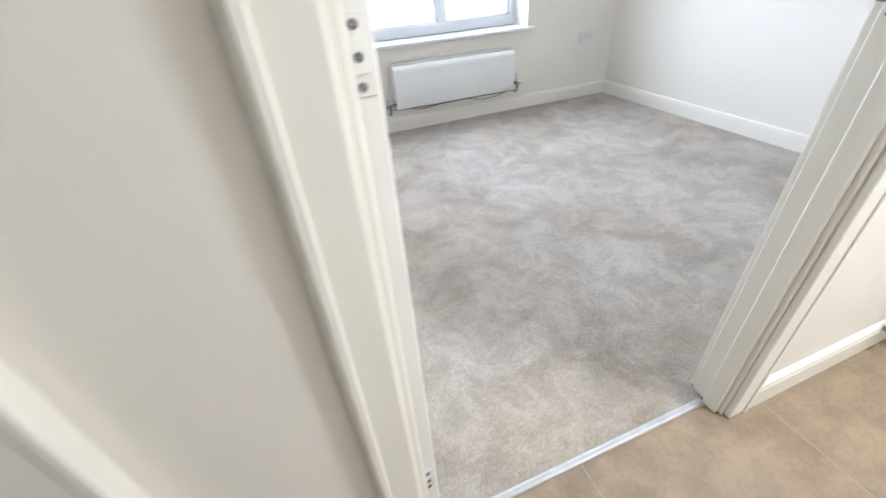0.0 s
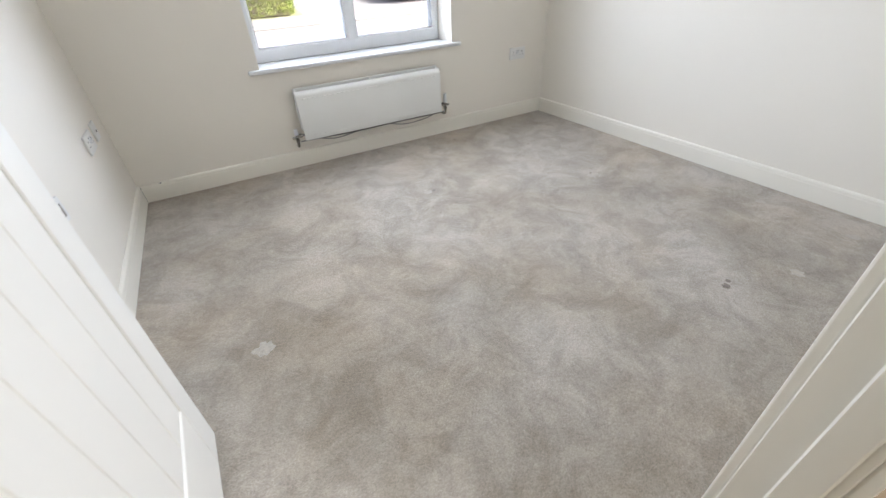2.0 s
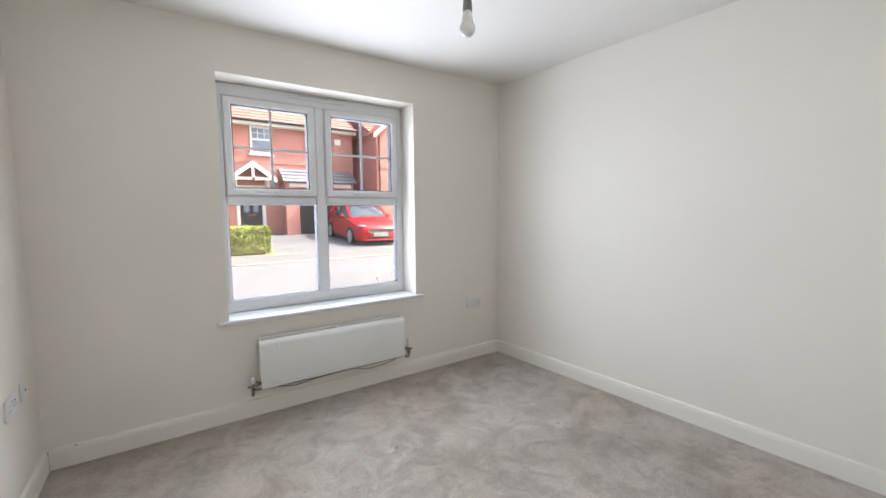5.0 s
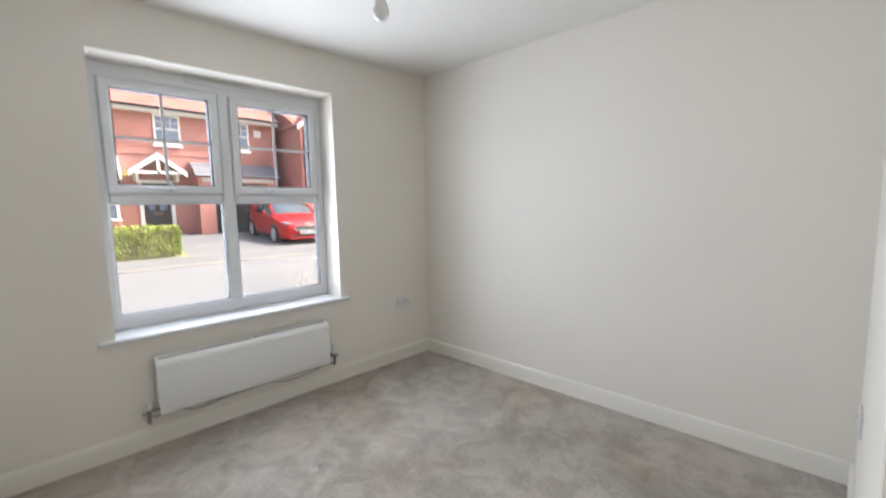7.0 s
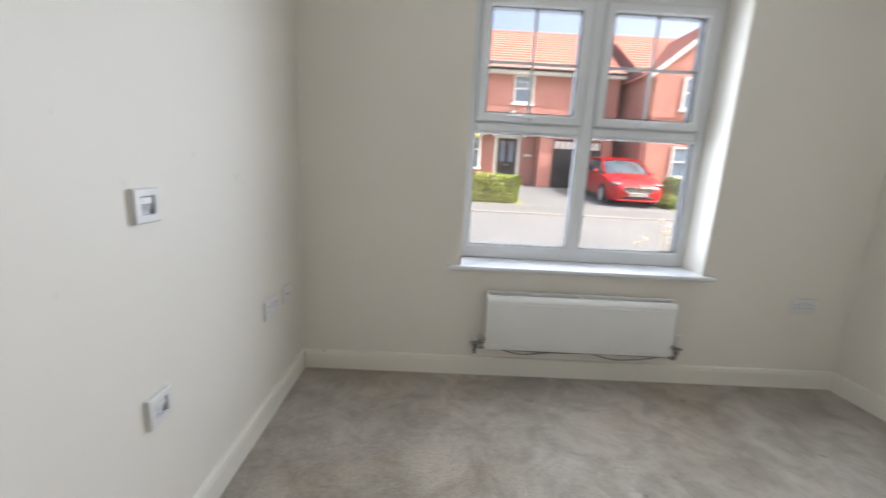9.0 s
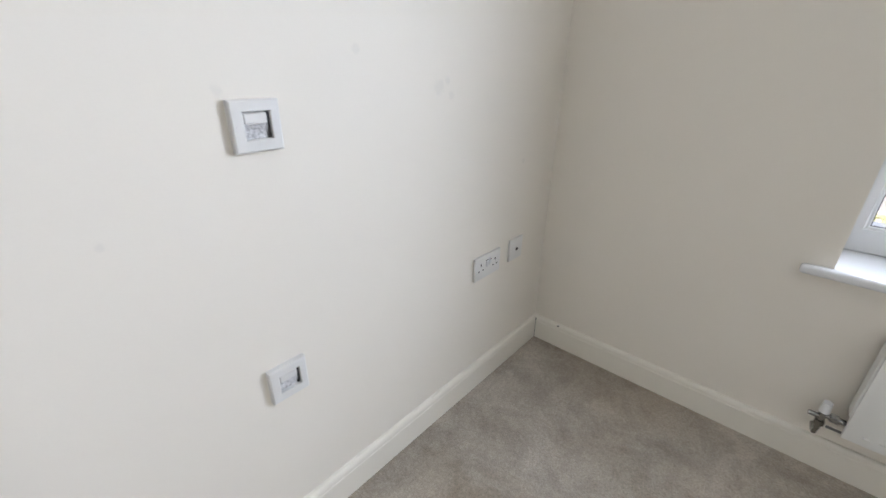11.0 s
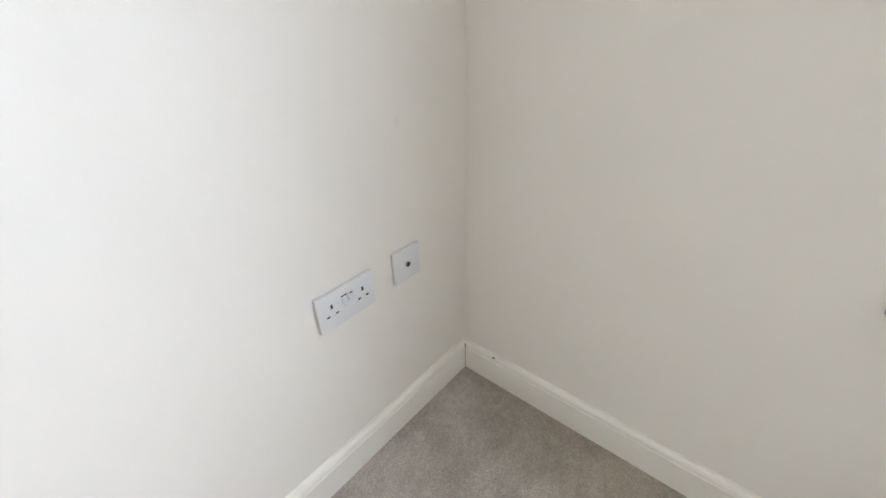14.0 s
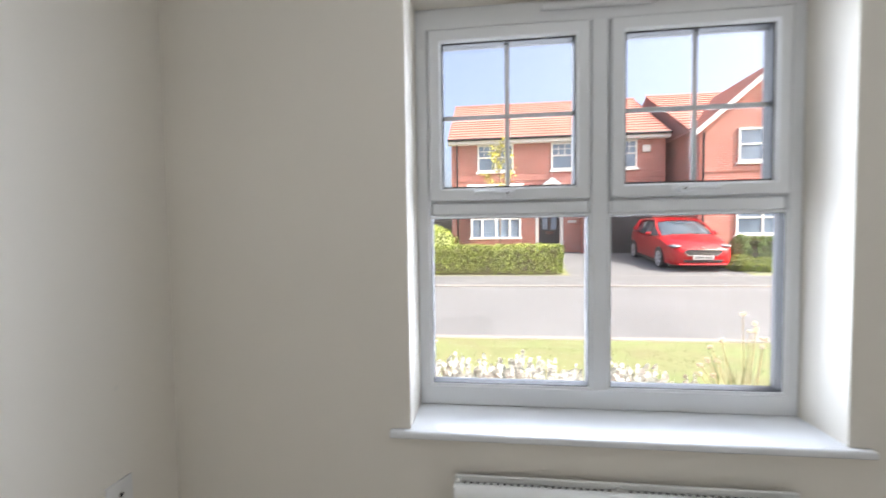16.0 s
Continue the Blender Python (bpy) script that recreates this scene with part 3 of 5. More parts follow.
valve(0.970, 0.222, 0.035, "radiator_valve", -1)
valve(2.092, 0.235, 0.065, "radiator_valve", 1)


def droop(x0, x1, z0, z1, sag, y, seed):
    return [(x0 + (x1 - x0) * k / 16, y + 0.006 * math.sin(k * 0.7 + seed), z0 + (z1 - z0) * k / 16 - sag * math.sin(math.pi * k / 16)) for k in range(17)]


cab = thing("loose_cable", (1.5, -0.05, 0.15), "thin grey cables drooping below the radiator", "cable")
part("cable_loop", tube(droop(1.06, 1.42, 0.196, 0.186, 0.030, -0.066, 0), 0.003, 6), M_CABLE, cab, smooth=True)
part("cable_loop", tube(droop(1.60, 2.05, 0.186, 0.205, 0.045, -0.066, 2), 0.003, 6), M_CABLE, cab, smooth=True)
part("cable_run", tube(droop(0.99, 2.08, 0.178, 0.178, 0.006, -0.050, 1), 0.004, 6), M_CABLE, cab, smooth=True)

# ---- sockets and plates ----
def plate_bm(u0, u1, z0, z1, depth, bev, plane):
    """A face plate on the west wall (plane 'w') or the north wall (plane 'n')."""
    if plane == "w":
        return box(0.0, depth, u0, u1, z0, z1, bev, seg=2)
    return box(u0, u1, -depth, 0.0, z0, z1, bev, seg=2)


def on_plate(u, z, du, dz, d0, d1, plane, bev=0.0):
    if plane == "w":
        return box(d0, d1, u - du, u + du, z - dz, z + dz, bev)
    return box(u - du, u + du, -d1, -d0, z - dz, z + dz, bev)


def double_socket(name, u, z, plane, label):
    at = (0, u, z) if plane == "w" else (u, 0, z)
    s = thing(name, at, label, "socket", "wall sockets")
    part("faceplate", plate_bm(u - 0.073, u + 0.073, z - 0.043, z + 0.043, 0.010, 0.003, plane), M_PLATE, s, smooth=True)
    for cu in (u - 0.040, u + 0.040):
        part("earth_slot", on_plate(cu, z + 0.012, 0.0026, 0.0050, 0.006, 0.0104, plane), M_SLOT, s, "dark pin hole")
        for q in (-0.011, 0.011):
            part("pin_slot", on_plate(cu + q, z - 0.009, 0.0036, 0.0021, 0.006, 0.0104, plane), M_SLOT, s, "dark pin hole")
    for q, up in ((-0.0075, 0.0), (0.0075, 0.006)):
        rk = part("rocker", on_plate(u + q, z + 0.009 + up, 0.0062, 0.0115, 0.004, 0.0150, plane, 0.0025), M_PVC, s, "white rocker switch")
        part("rocker_gap", on_plate(u + q, z + 0.0215, 0.0064, 0.0016, 0.008, 0.0104, plane), M_SLOT, rk, "dark gap above the rocker")
    part("on_marker", on_plate(u + 0.0075, z + 0.0232, 0.0035, 0.0013, 0.010, 0.0154, plane), M_RED, s, "small red switch marker")
    for q in (-0.062, 0.062):
        cu = u + q
        a, b = ((0.009, cu, z), (0.0106, cu, z)) if plane == "w" else ((cu, -0.009, z), (cu, -0.0106, z))
        part("screw_cap", rod(a, b, 0.0035), M_PLATE, s)
    return s


double_socket("double_socket", -0.414, 0.508, "w", "white double wall socket with rocker switches")
double_socket("double_socket", 2.792, 0.492, "n", "white double wall socket beside the radiator")
south = double_socket("double_socket", 0.0, 0.45, "n", "white double wall socket on the door wall")
south.matrix_basis = pose(2.86, -D, 0.45, 0, 0, 180)
tv = thing("aerial_socket", (0, -0.236, 0.512), "white square aerial wall plate", "socket", "wall sockets")
part("faceplate", plate_bm(-0.279, -0.193, 0.469, 0.555, 0.009, 0.003, "w"), M_PLATE, tv, smooth=True)
part("coax_ring", rod((0.008, -0.236, 0.512), (0.0125, -0.236, 0.512), 0.0078, seg=16), M_STEEL, tv, "metal coaxial port", True)
part("coax_hole", rod((0.012, -0.236, 0.512), (0.0130, -0.236, 0.512), 0.0062, seg=16), M_SLOT, tv)


def brush_plate(name, u, z):
    s = thing(name, (0, u, z), "white cable entry plate with grey brush bristles", "wall plate", "brush plates")
    bm = bmesh.new()
    rings = []
    for x, f, e in ((0.0, 0, 0.0), (0.012, 0, 0.0), (0.0145, 0, 0.003), (0.0145, 1, -0.002), (0.0135, 1, 0.0), (0.003, 1, 0.0)):
        y0, y1, z0, z1 = (u - 0.022 + e, u + 0.026 - e, z - 0.022 + e, z + 0.024 - e) if f else (u - 0.043 + e, u + 0.043 - e, z - 0.043 + e, z + 0.043 - e)
        rings.append([bm.verts.new((x, *c)) for c in ((y0, z0), (y1, z0), (y1, z1), (y0, z1))])
    for a, c in zip(rings, rings[1:]):
        for k in range(4):
            bm.faces.new((a[k], a[(k + 1) % 4], c[(k + 1) % 4], c[k]))
    bmesh.ops.recalc_face_normals(bm, faces=bm.faces)
    part("surround", bm, M_PLATE, s)
    part("recess", box(0.001, 0.004, u - 0.022, u + 0.026, z - 0.022, z + 0.024), M_BRISTLE, s, "grey recess")
    part("brush_bar", box(0.006, 0.013, u - 0.021, u + 0.0195, z + 0.003, z + 0.022, 0.002), M_PLATE, s)
    part("side_gap", box(0.004, 0.008, u + 0.0195, u + 0.0255, z - 0.021, z + 0.023), M_SLOT, s, "dark gap beside the brush")
    bb = bmesh.new()
    rr = random.Random(int(-u * 1000 + z * 77))
    for k in range(60):
        yy = u - 0.020 + 0.040 * rr.random()
        L = 0.012 + 0.012 * rr.random()
        tip = yy + rr.uniform(-0.004, 0.004)
        xx = rr.uniform(0.007, 0.012)
        v = [bb.verts.new(p) for p in ((xx, yy - 0.0006, z + 0.004), (xx, yy + 0.0006, z + 0.004), (xx + 0.001, tip, z + 0.004 - L))]
        bb.faces.new(v)
    part("bristles", bb, M_BRISTLE, s, "splayed grey bristles")
    for q in (-0.033, 0.0345):
        part("screw", rod((0.013, u + q, z), (0.0150, u + q, z), 0.003), M_PLATE, s)


brush_plate("brush_plate", -1.132, 1.036)
brush_plate("brush_plate", -1.157, 0.496)

# ---- pendant ----
PX, PY = 1.575, -1.48
pen = thing("pendant_lamp", (PX, PY, H), "bare bulb on a white ceiling pendant", "lamp")
part("ceiling_rose", rod((PX, PY, H - 0.028), (PX, PY, H), 0.046, 0.052, 24), M_PVC, pen, smooth=True)
part("flex", rod((PX, PY, 2.10), (PX, PY, H - 0.02), 0.0032), M_PLATE, pen, smooth=True)
bm = rod((PX, PY, 2.055), (PX, PY, 2.10), 0.019, 0.016, 16)
rod((PX, PY, 2.10), (PX, PY, 2.118), 0.016, 0.005, 16, bm)
part("lamp_holder", bm, M_CABLE, pen, "grey lamp holder", True)
bm = ball((PX, PY, 1.992), 0.030, sc=(1, 1, 1.05), u=20, v=14)
rod((PX, PY, 2.010), (PX, PY, 2.058), 0.024, 0.014, 20, bm)
part("bulb", bm, M_BULB, pen, "opal light bulb", True)

# ---- doorway ----
dw = thing("door_frame", (0.71, -2.80, 0), "satin off-white door lining with architraves", "door frame", kind="structure")
part("lining", box(DX0 - 0.030, DX0, HY, -D - 0.038, 0, DZ + 0.03, 0.002), M_GLOSS, dw)
part("lining", box(DX1, DX1 + 0.030, HY, -D, 0, DZ + 0.03, 0.002), M_GLOSS, dw)
part("lining_head", box(DX0, DX1, HY, -D, DZ, DZ + 0.03, 0.002), M_GLOSS, dw)
part("stop", box(DX1 - 0.014, DX1, HY + 0.012, -D - 0.045, 0, DZ, 0.003), M_GLOSS, dw)
part("stop", box(DX0, DX0 + 0.012, HY + 0.012, -D - 0.055, 0, DZ, 0.003), M_GLOSS, dw)
part("stop_head", box(DX0 + 0.012, DX1 - 0.014, HY + 0.012, -D - 0.045, DZ - 0.012, DZ, 0.003), M_GLOSS, dw)


def architrave(x0, x1, z0, z1, face, out, inner):
    """A board with a rounded inner edge; inner tells the side that faces the opening."""
    t = 0.018
    y0, y1 = (face - t, face) if out < 0 else (face, face + t)
    bm = box(x0, x1, y0, y1, z0, z1, 0.004, seg=2)
    if inner:
        a, b = (x1 - 0.020, x1 - 0.006) if inner > 0 else (x0 + 0.006, x0 + 0.020)
        yo = y0 - 0.004 if out < 0 else y1 + 0.004
        box(a, b, min(yo, yo - out * 0.006), max(yo, yo - out * 0.006), z0, z1, 0.002, bm)
    return bm


for face, out in ((HY, -1), (-D, 1)):
    xl = (DX0 - 0.074, DX0 - 0.006)
    xr = (DX1 + 0.008, DX1 + 0.080)
    part("architrave", architrave(*xl, 0, DZ + 0.080, face, out, -1), M_GLOSS, dw)
    part("architrave", architrave(*xr, 0, DZ + 0.080, face, out, 1), M_GLOSS, dw)
    part("architrave_head", architrave(xl[1], xr[0], DZ + 0.008, DZ + 0.080, face, out, 0), M_GLOSS, dw)
strike = part("strike_plate", box(DX1 - 0.0025, DX1 + 0.001, -D - 0.040, -D - 0.010, 1.015, 1.095, 0.001), M_KEEP, dw, "steel latch strike plate")
part("strike_lip", box(DX1 - 0.004, DX1 + 0.004, -D - 0.016, -D + 0.012, 1.034, 1.076, 0.002), M_KEEP, strike)
part("latch_hole", box(DX1 - 0.0032, DX1 - 0.002, -D - 0.031, -D - 0.022, 1.046, 1.064), M_SLOT, strike)
for zz in (1.024, 1.086):
    part("strike_screw", ball((DX1 - 0.0025, -D - 0.027, zz), 0.0045, sc=(0.4, 1, 1)), M_CHROME, strike, smooth=True)

# the open door, its leaf along the west side of the doorway
LFX0, LFX1, LFY0, LFY1, LFZ0, LFZ1 = 0.266, 0.306, -2.770, -1.888, 0.012, 1.998
door = thing("door_1", (0.292, -2.74, 0), "white boarded cottage-style door standing open", "door", kind="structure")
STW, BRL, TRL = 0.100, 0.250, 0.110
core = part("core", box(LFX0 + 0.006, LFX1 - 0.006, LFY0 + 0.02, LFY1 - 0.02, LFZ0 + 0.02, LFZ1 - 0.02), M_DOOR, door)
for y0, y1 in ((LFY0, LFY0 + STW), (LFY1 - STW, LFY1)):
    part("stile", box(LFX0, LFX1, y0, y1, LFZ0, LFZ1, 0.003), M_DOOR, door)
part("bottom_rail", box(LFX0 + 0.0004, LFX1 - 0.0004, LFY0 + STW, LFY1 - STW, LFZ0, LFZ0 + BRL, 0.003), M_DOOR, door)
part("top_rail", box(LFX0 + 0.0004, LFX1 - 0.0004, LFY0 + STW, LFY1 - STW, LFZ1 - TRL, LFZ1, 0.003), M_DOOR, door)
NB = 6
bw = (LFY1 - LFY0 - 2 * STW) / NB
for k in range(NB):
    y0 = LFY0 + STW + k * bw
    part("board", box(LFX0 + 0.004, LFX1 - 0.004, y0 + 0.0006, y0 + bw - 0.0006, LFZ0 + BRL + 0.001, LFZ1 - TRL - 0.001, 0.0045), M_DOOR, door)


def hinge(z):
    h = part("hinge", box(LFX0 - 0.001, LFX1 - 0.006, LFY0 - 0.0022, LFY0 + 0.001, z - 0.038, z + 0.038, 0.001), M_NICKEL, door, "pale metal butt hinge")
    part("adjuster", box(LFX0 + 0.010, LFX0 + 0.030, LFY0 - 0.0045, LFY0 - 0.002, z - 0.016, z + 0.016, 0.001), M_NICKEL, h)
    for dz in (-0.028, 0.0, 0.028):
        part("screw_hole", rod((LFX0 + 0.020, LFY0 - 0.0036 - (0.002 if dz == 0 else 0), z + dz), (LFX0 + 0.020, LFY0 - 0.0015, z + dz), 0.0050, seg=14), M_CABLE, h, "sunk screw")
        part("screw_slot", box(LFX0 + 0.0155, LFX0 + 0.0245, LFY0 - 0.0048 - (0.002 if dz == 0 else 0), LFY0 - 0.003, z + dz - 0.0006, z + dz + 0.0006), M_CHROME, h)
    for a, b in ((-0.050, -0.018), (-0.016, 0.016), (0.018, 0.050)):
        part("knuckle", rod((LFX0 - 0.002, LFY0 - 0.006, z + a), (LFX0 - 0.002, LFY0 - 0.006, z + b), 0.0055), M_PVC, h, smooth=True)
    part("frame_leaf", box(DX0 - 0.001, DX0 + 0.0012, -D - 0.054, -D - 0.024, z - 0.038, z + 0.038), M_NICKEL, h)


for zz in (0.205, 1.062, 1.80):
    hinge(zz)


def lever(x, s, yc, zc):
    part("rose", box(min(x, x + s * 0.009), max(x, x + s * 0.009), yc - 0.026, yc + 0.026, zc - 0.026, zc + 0.026, 0.003, seg=2), M_CHROME, door, "square chrome rose", True)
    pts = [(x + s * 0.006, yc, zc), (x + s * 0.036, yc, zc), (x + s * 0.047, yc - 0.006, zc), (x + s * 0.052, yc - 0.020, zc),
           (x + s * 0.052, yc - 0.070, zc), (x + s * 0.050, yc - 0.115, zc - 0.002)]
    part("handle", tube(pts, 0.0105, 14), M_CHROME, door, "polished chrome lever handle", True)


lever(LFX1, 1, -2.025, 1.050)
lever(LFX0, -1, -2.025, 1.050)
door.rotation_euler = (0, 0, radians(2.3))
part("latch_face", box(LFX0 + 0.008, LFX1 - 0.008, LFY1 - 0.001, LFY1 + 0.0015, 0.975, 1.095), M_STEEL, door)

# carpet edge bar in the doorway
bar = prism([(-2.807, -0.001), (-2.804, 0.004), (-2.799, 0.006), (-2.791, 0.006), (-2.786, 0.004), (-2.783, -0.001)], "x", DX0 + 0.012, DX1 - 0.014)
solo("threshold_bar", bar, M_ALU, "worn silver carpet bar across the doorway", "threshold", "structure")

# ---- hall ----
solo("hall_floor", box(-0.2, 3.2, -4.35, HY + 0.052, -0.10, -0.0016), M_GROUT, "pale grout bed of the hall floor", "floor", "structure")
OPY0, OPY1 = HY - 0.800, HY - 0.036   # a doorway in the hall's west wall
bm = box(-0.22, -0.080, -4.35, OPY0, -0.05, H)
box(-0.22, -0.080, OPY1, HY, -0.05, H, bm=bm)
box(-0.22, -0.080, OPY0, OPY1, 2.03, H, bm=bm)
solo("hall_wall_west", bm, M_WALL, "off-white hall wall with a cupboard doorway", "wall", "structure")
# cupboard interior coloured near-black, since the hall lamp would brighten plain walls
solo("cupboard_back", box(-0.395, -0.385, OPY0 - 0.05, HY, -0.05, H), M_SHADE_DARK, "hall cupboard back coloured near-black to look unlit", "wall", "structure")
solo("cupboard_side", box(-0.385, -0.2201, OPY1 + 0.001, HY, -0.05, H), M_SHADE_DARK, "hall cupboard side coloured near-black to look unlit", "wall", "structure")
solo("cupboard_floor", box(-0.385, -0.2001, OPY0 - 0.05, OPY1, -0.10, -0.004), M_SHADE_DARK, "hall cupboard floor coloured near-black to look unlit", "floor", "structure")
solo("hall_wall_south", box(-0.22, 3.3, -4.45, -4.35, -0.05, H), M_WALL, "off-white hall wall", "wall", "structure")
solo("hall_wall_east", box(3.2, 3.3, -4.35, HY, -0.05, H), M_WALL, "off-white hall wall", "wall", "structure")
solo("hall_ceiling", box(-0.22, 3.3, -4.45, HY, H, H + 0.1), M_CEIL, "white hall ceiling", "ceiling", "structure")
skirting("baseboard_hall", "x", HY, -1, DX1 + 0.080, 3.2)
skirting("baseboard_hall_corner", "x", HY, -1, -0.060, DX0 - 0.074)
solo("hall_architrave", box(-0.0799, -0.060, OPY1 - 0.002, HY - 0.0005, 0, 2.1, 0.004), M_GLOSS, "satin off-white architrave on the hall wall", "architrave", "structure")

# panel radiator on the hall side of the wall
HRX0, HRX1, HRZ0, HRZ1 = 1.84, 2.84, 0.150, 0.640
hrad = thing("radiator", (2.34, HY - 0.06, HRZ0), "white steel panel radiator on the hall wall", "radiator")
part("front_panel", box(HRX0, HRX1, HY - 0.105, HY - 0.090, HRZ0, HRZ1 - 0.006, 0.006, seg=2), M_RAD, hrad, smooth=True)
part("back_panel", box(HRX0 + 0.01, HRX1 - 0.01, HY - 0.048, HY - 0.036, HRZ0 + 0.01, HRZ1 - 0.015, 0.004), M_RAD, hrad)
part("side_cover", box(HRX0 - 0.004, HRX0 + 0.002, HY - 0.100, HY - 0.034, HRZ0 + 0.05, HRZ1 - 0.004, 0.002), M_RAD, hrad)
part("side_cover", box(HRX1 - 0.002, HRX1 + 0.004, HY - 0.100, HY - 0.034, HRZ0 + 0.05, HRZ1 - 0.004, 0.002), M_RAD, hrad)
# near-black core, the shade between the panels put into its colour
part("convector_fins", box(HRX0 + 0.02, HRX1 - 0.02, HY - 0.088, HY - 0.050, HRZ0 + 0.03, HRZ1 - 0.03), M_SHADE_DARK, hrad, "finned core coloured near-black for the shade between the panels")
part("top_grille", box(HRX0, HRX1, HY - 0.103, HY - 0.036, HRZ1 - 0.010, HRZ1 + 0.002, 0.003), M_RAD, hrad)
for xx in (HRX0 + 0.16, HRX1 - 0.16):
    part("wall_bracket", box(xx - 0.02, xx + 0.02, HY - 0.040, HY + 0.001, HRZ0 + 0.08, HRZ1 - 0.10, 0.003), M_RAD, hrad)
valve(1.792, 0.175, 0.035, "radiator_valve", -1, HY)

TW, TH = 0.60, 0.60
nx0, ny0 = 1.300 - 3 * TW, HY + 0.052
for i in range(9):
    for j in range(6):
        x0, x1 = max(-0.08, nx0 + i * TW), min(3.2, nx0 + (i + 1) * TW)
        y1, y0 = ny0 - j * TH, max(-4.35, ny0 - (j + 1) * TH)
        if x1 - x0 < 0.05 or y1 - y0 < 0.03:
            continue
        tile = new("tile", mesh_of("tile", box(x0 + 0.0015, x1 - 0.0015, y0 + 0.0015, y1 - 0.0015, -0.006, -0.0005 + 0.0006 * noise.noise((i, j, 0)), 0.001), M_TILE))
        tile.parent = bpy.data.objects["hall_floor"]

# ---- outside: ground, road, pavement ----
def strip(profile, x0, x1, nx=1):
    """A sheet along the street; the profile gives (y, z)."""
    bm = bmesh.new()
    rows = [[bm.verts.new((x0 + (x1 - x0) * i / nx, y, z)) for i in range(nx + 1)] for y, z in profile]
    for a, b in zip(rows, rows[1:]):
        for i in range(nx):
            bm.faces.new((a[i], a[i + 1], b[i + 1], b[i]))
    return bm


solo("ground", strip([(-400, -0.45), (0.3, -0.45), (3.9, -0.40), (9.8, -0.25), (12, -0.02), (400, 0.2)], -500, 500), M_GRASS, "grassy ground reaching into the distance", "ground", "structure")
solo("lawn", strip([(0.36, -0.11), (1.6, -0.105), (3.95, -0.10)], -40, 40), M_GRASS, "sunlit yellow-green front lawn", "lawn", "structure")
solo("kerb_near", box(-40, 40, 3.95, 4.07, -0.40, -0.085, 0.012), M_KERB, "pale concrete kerb beside the lawn", "kerb", "structure")
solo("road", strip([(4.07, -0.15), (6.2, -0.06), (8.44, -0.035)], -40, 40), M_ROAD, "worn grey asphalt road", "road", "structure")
solo("kerb_far", box(-40, 40, 8.44, 8.56, -0.35, 0.0, 0.012), M_KERB, "pale concrete kerb along the far pavement", "kerb", "structure")
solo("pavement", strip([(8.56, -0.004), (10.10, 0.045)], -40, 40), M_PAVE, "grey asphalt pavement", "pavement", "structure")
solo("edging", box(-40, 40, 10.10, 10.16, -0.2, 0.052, 0.006), M_KERB, "thin concrete edging behind the pavement", "kerb", "structure")
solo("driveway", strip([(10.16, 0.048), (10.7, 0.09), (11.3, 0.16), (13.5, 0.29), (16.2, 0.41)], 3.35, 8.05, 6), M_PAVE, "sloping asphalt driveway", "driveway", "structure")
solo("garden_left", strip([(10.16, 0.046), (11.0, 0.16), (13.0, 0.32), (16.2, 0.42)], -40, 3.35), M_GRASS, "front garden behind the hedge", "lawn", "structure")
solo("garden_right", strip([(10.16, 0.046), (11.0, 0.16), (13.0, 0.32), (16.2, 0.42)], 8.05, 40), M_GRASS, "front garden beside the driveway", "lawn", "structure")

# the walker's own house, unseen; its outside is added to shade the lawn
own = wall_with_hole(-4, 9, 0.272, 0.37, -0.5, 2.60, WX0 - 0.02, WX1 + 0.02, WZ0 - 0.03, WZ1 + 0.02)
solo("own_front_wall", own, M_BRICK, "unseen red brick outer wall, added to shade the lawn", "wall", "structure")
solo("own_roof", prism([(0.38, 2.62), (-4.0, 5.2), (-8.7, 2.62)], "x", -4.2, 9.2), M_ROOF, "unseen tiled roof, added to shade the lawn", "roof", "structure")
bm = box(-4, -0.4, -8, 0.272, -0.5, 2.60)
box(3.6, 9, -8, 0.272, -0.5, 2.60, bm=bm)
box(-0.4, 3.6, -8, -4.6, -0.5, 2.60, bm=bm)
box(-0.4, 3.6, -4.6, 0.272, 2.51, 2.60, bm=bm)
solo("own_house_body", bm, M_BRICK, "unseen plain blocks added for the body of the house", "house", "structure")


# ---- houses across the road ----
def roof_slope(x0, x1, y0, z0, y1, z1, n, over=0.0):
    """Courses of tiles, each lapping the one below; y0, z0 is the eave."""
    bm = bmesh.new()
    d = Vector((0, y1 - y0, z1 - z0))
    up = Vector((0, -(z1 - z0), y1 - y0)).normalized()
    if up.z < 0:
        up = -up
    for k in range(n):
        a = Vector((0, y0, z0)) + d * (k / n)
        b = Vector((0, y0, z0)) + d * min(1.0, (k + 1.12) / n)
        lo, hi = a + up * 0.050, b + up * 0.012
        q = []
        for p in (a + up * 0.005, lo, hi, b):
            q.append([bm.verts.new((x, p.y, p.z)) for x in (x0, x1)])
        for u, v in zip(q, q[1:]):
            bm.faces.new((u[0], u[1], v[1], v[0]))
    return bm


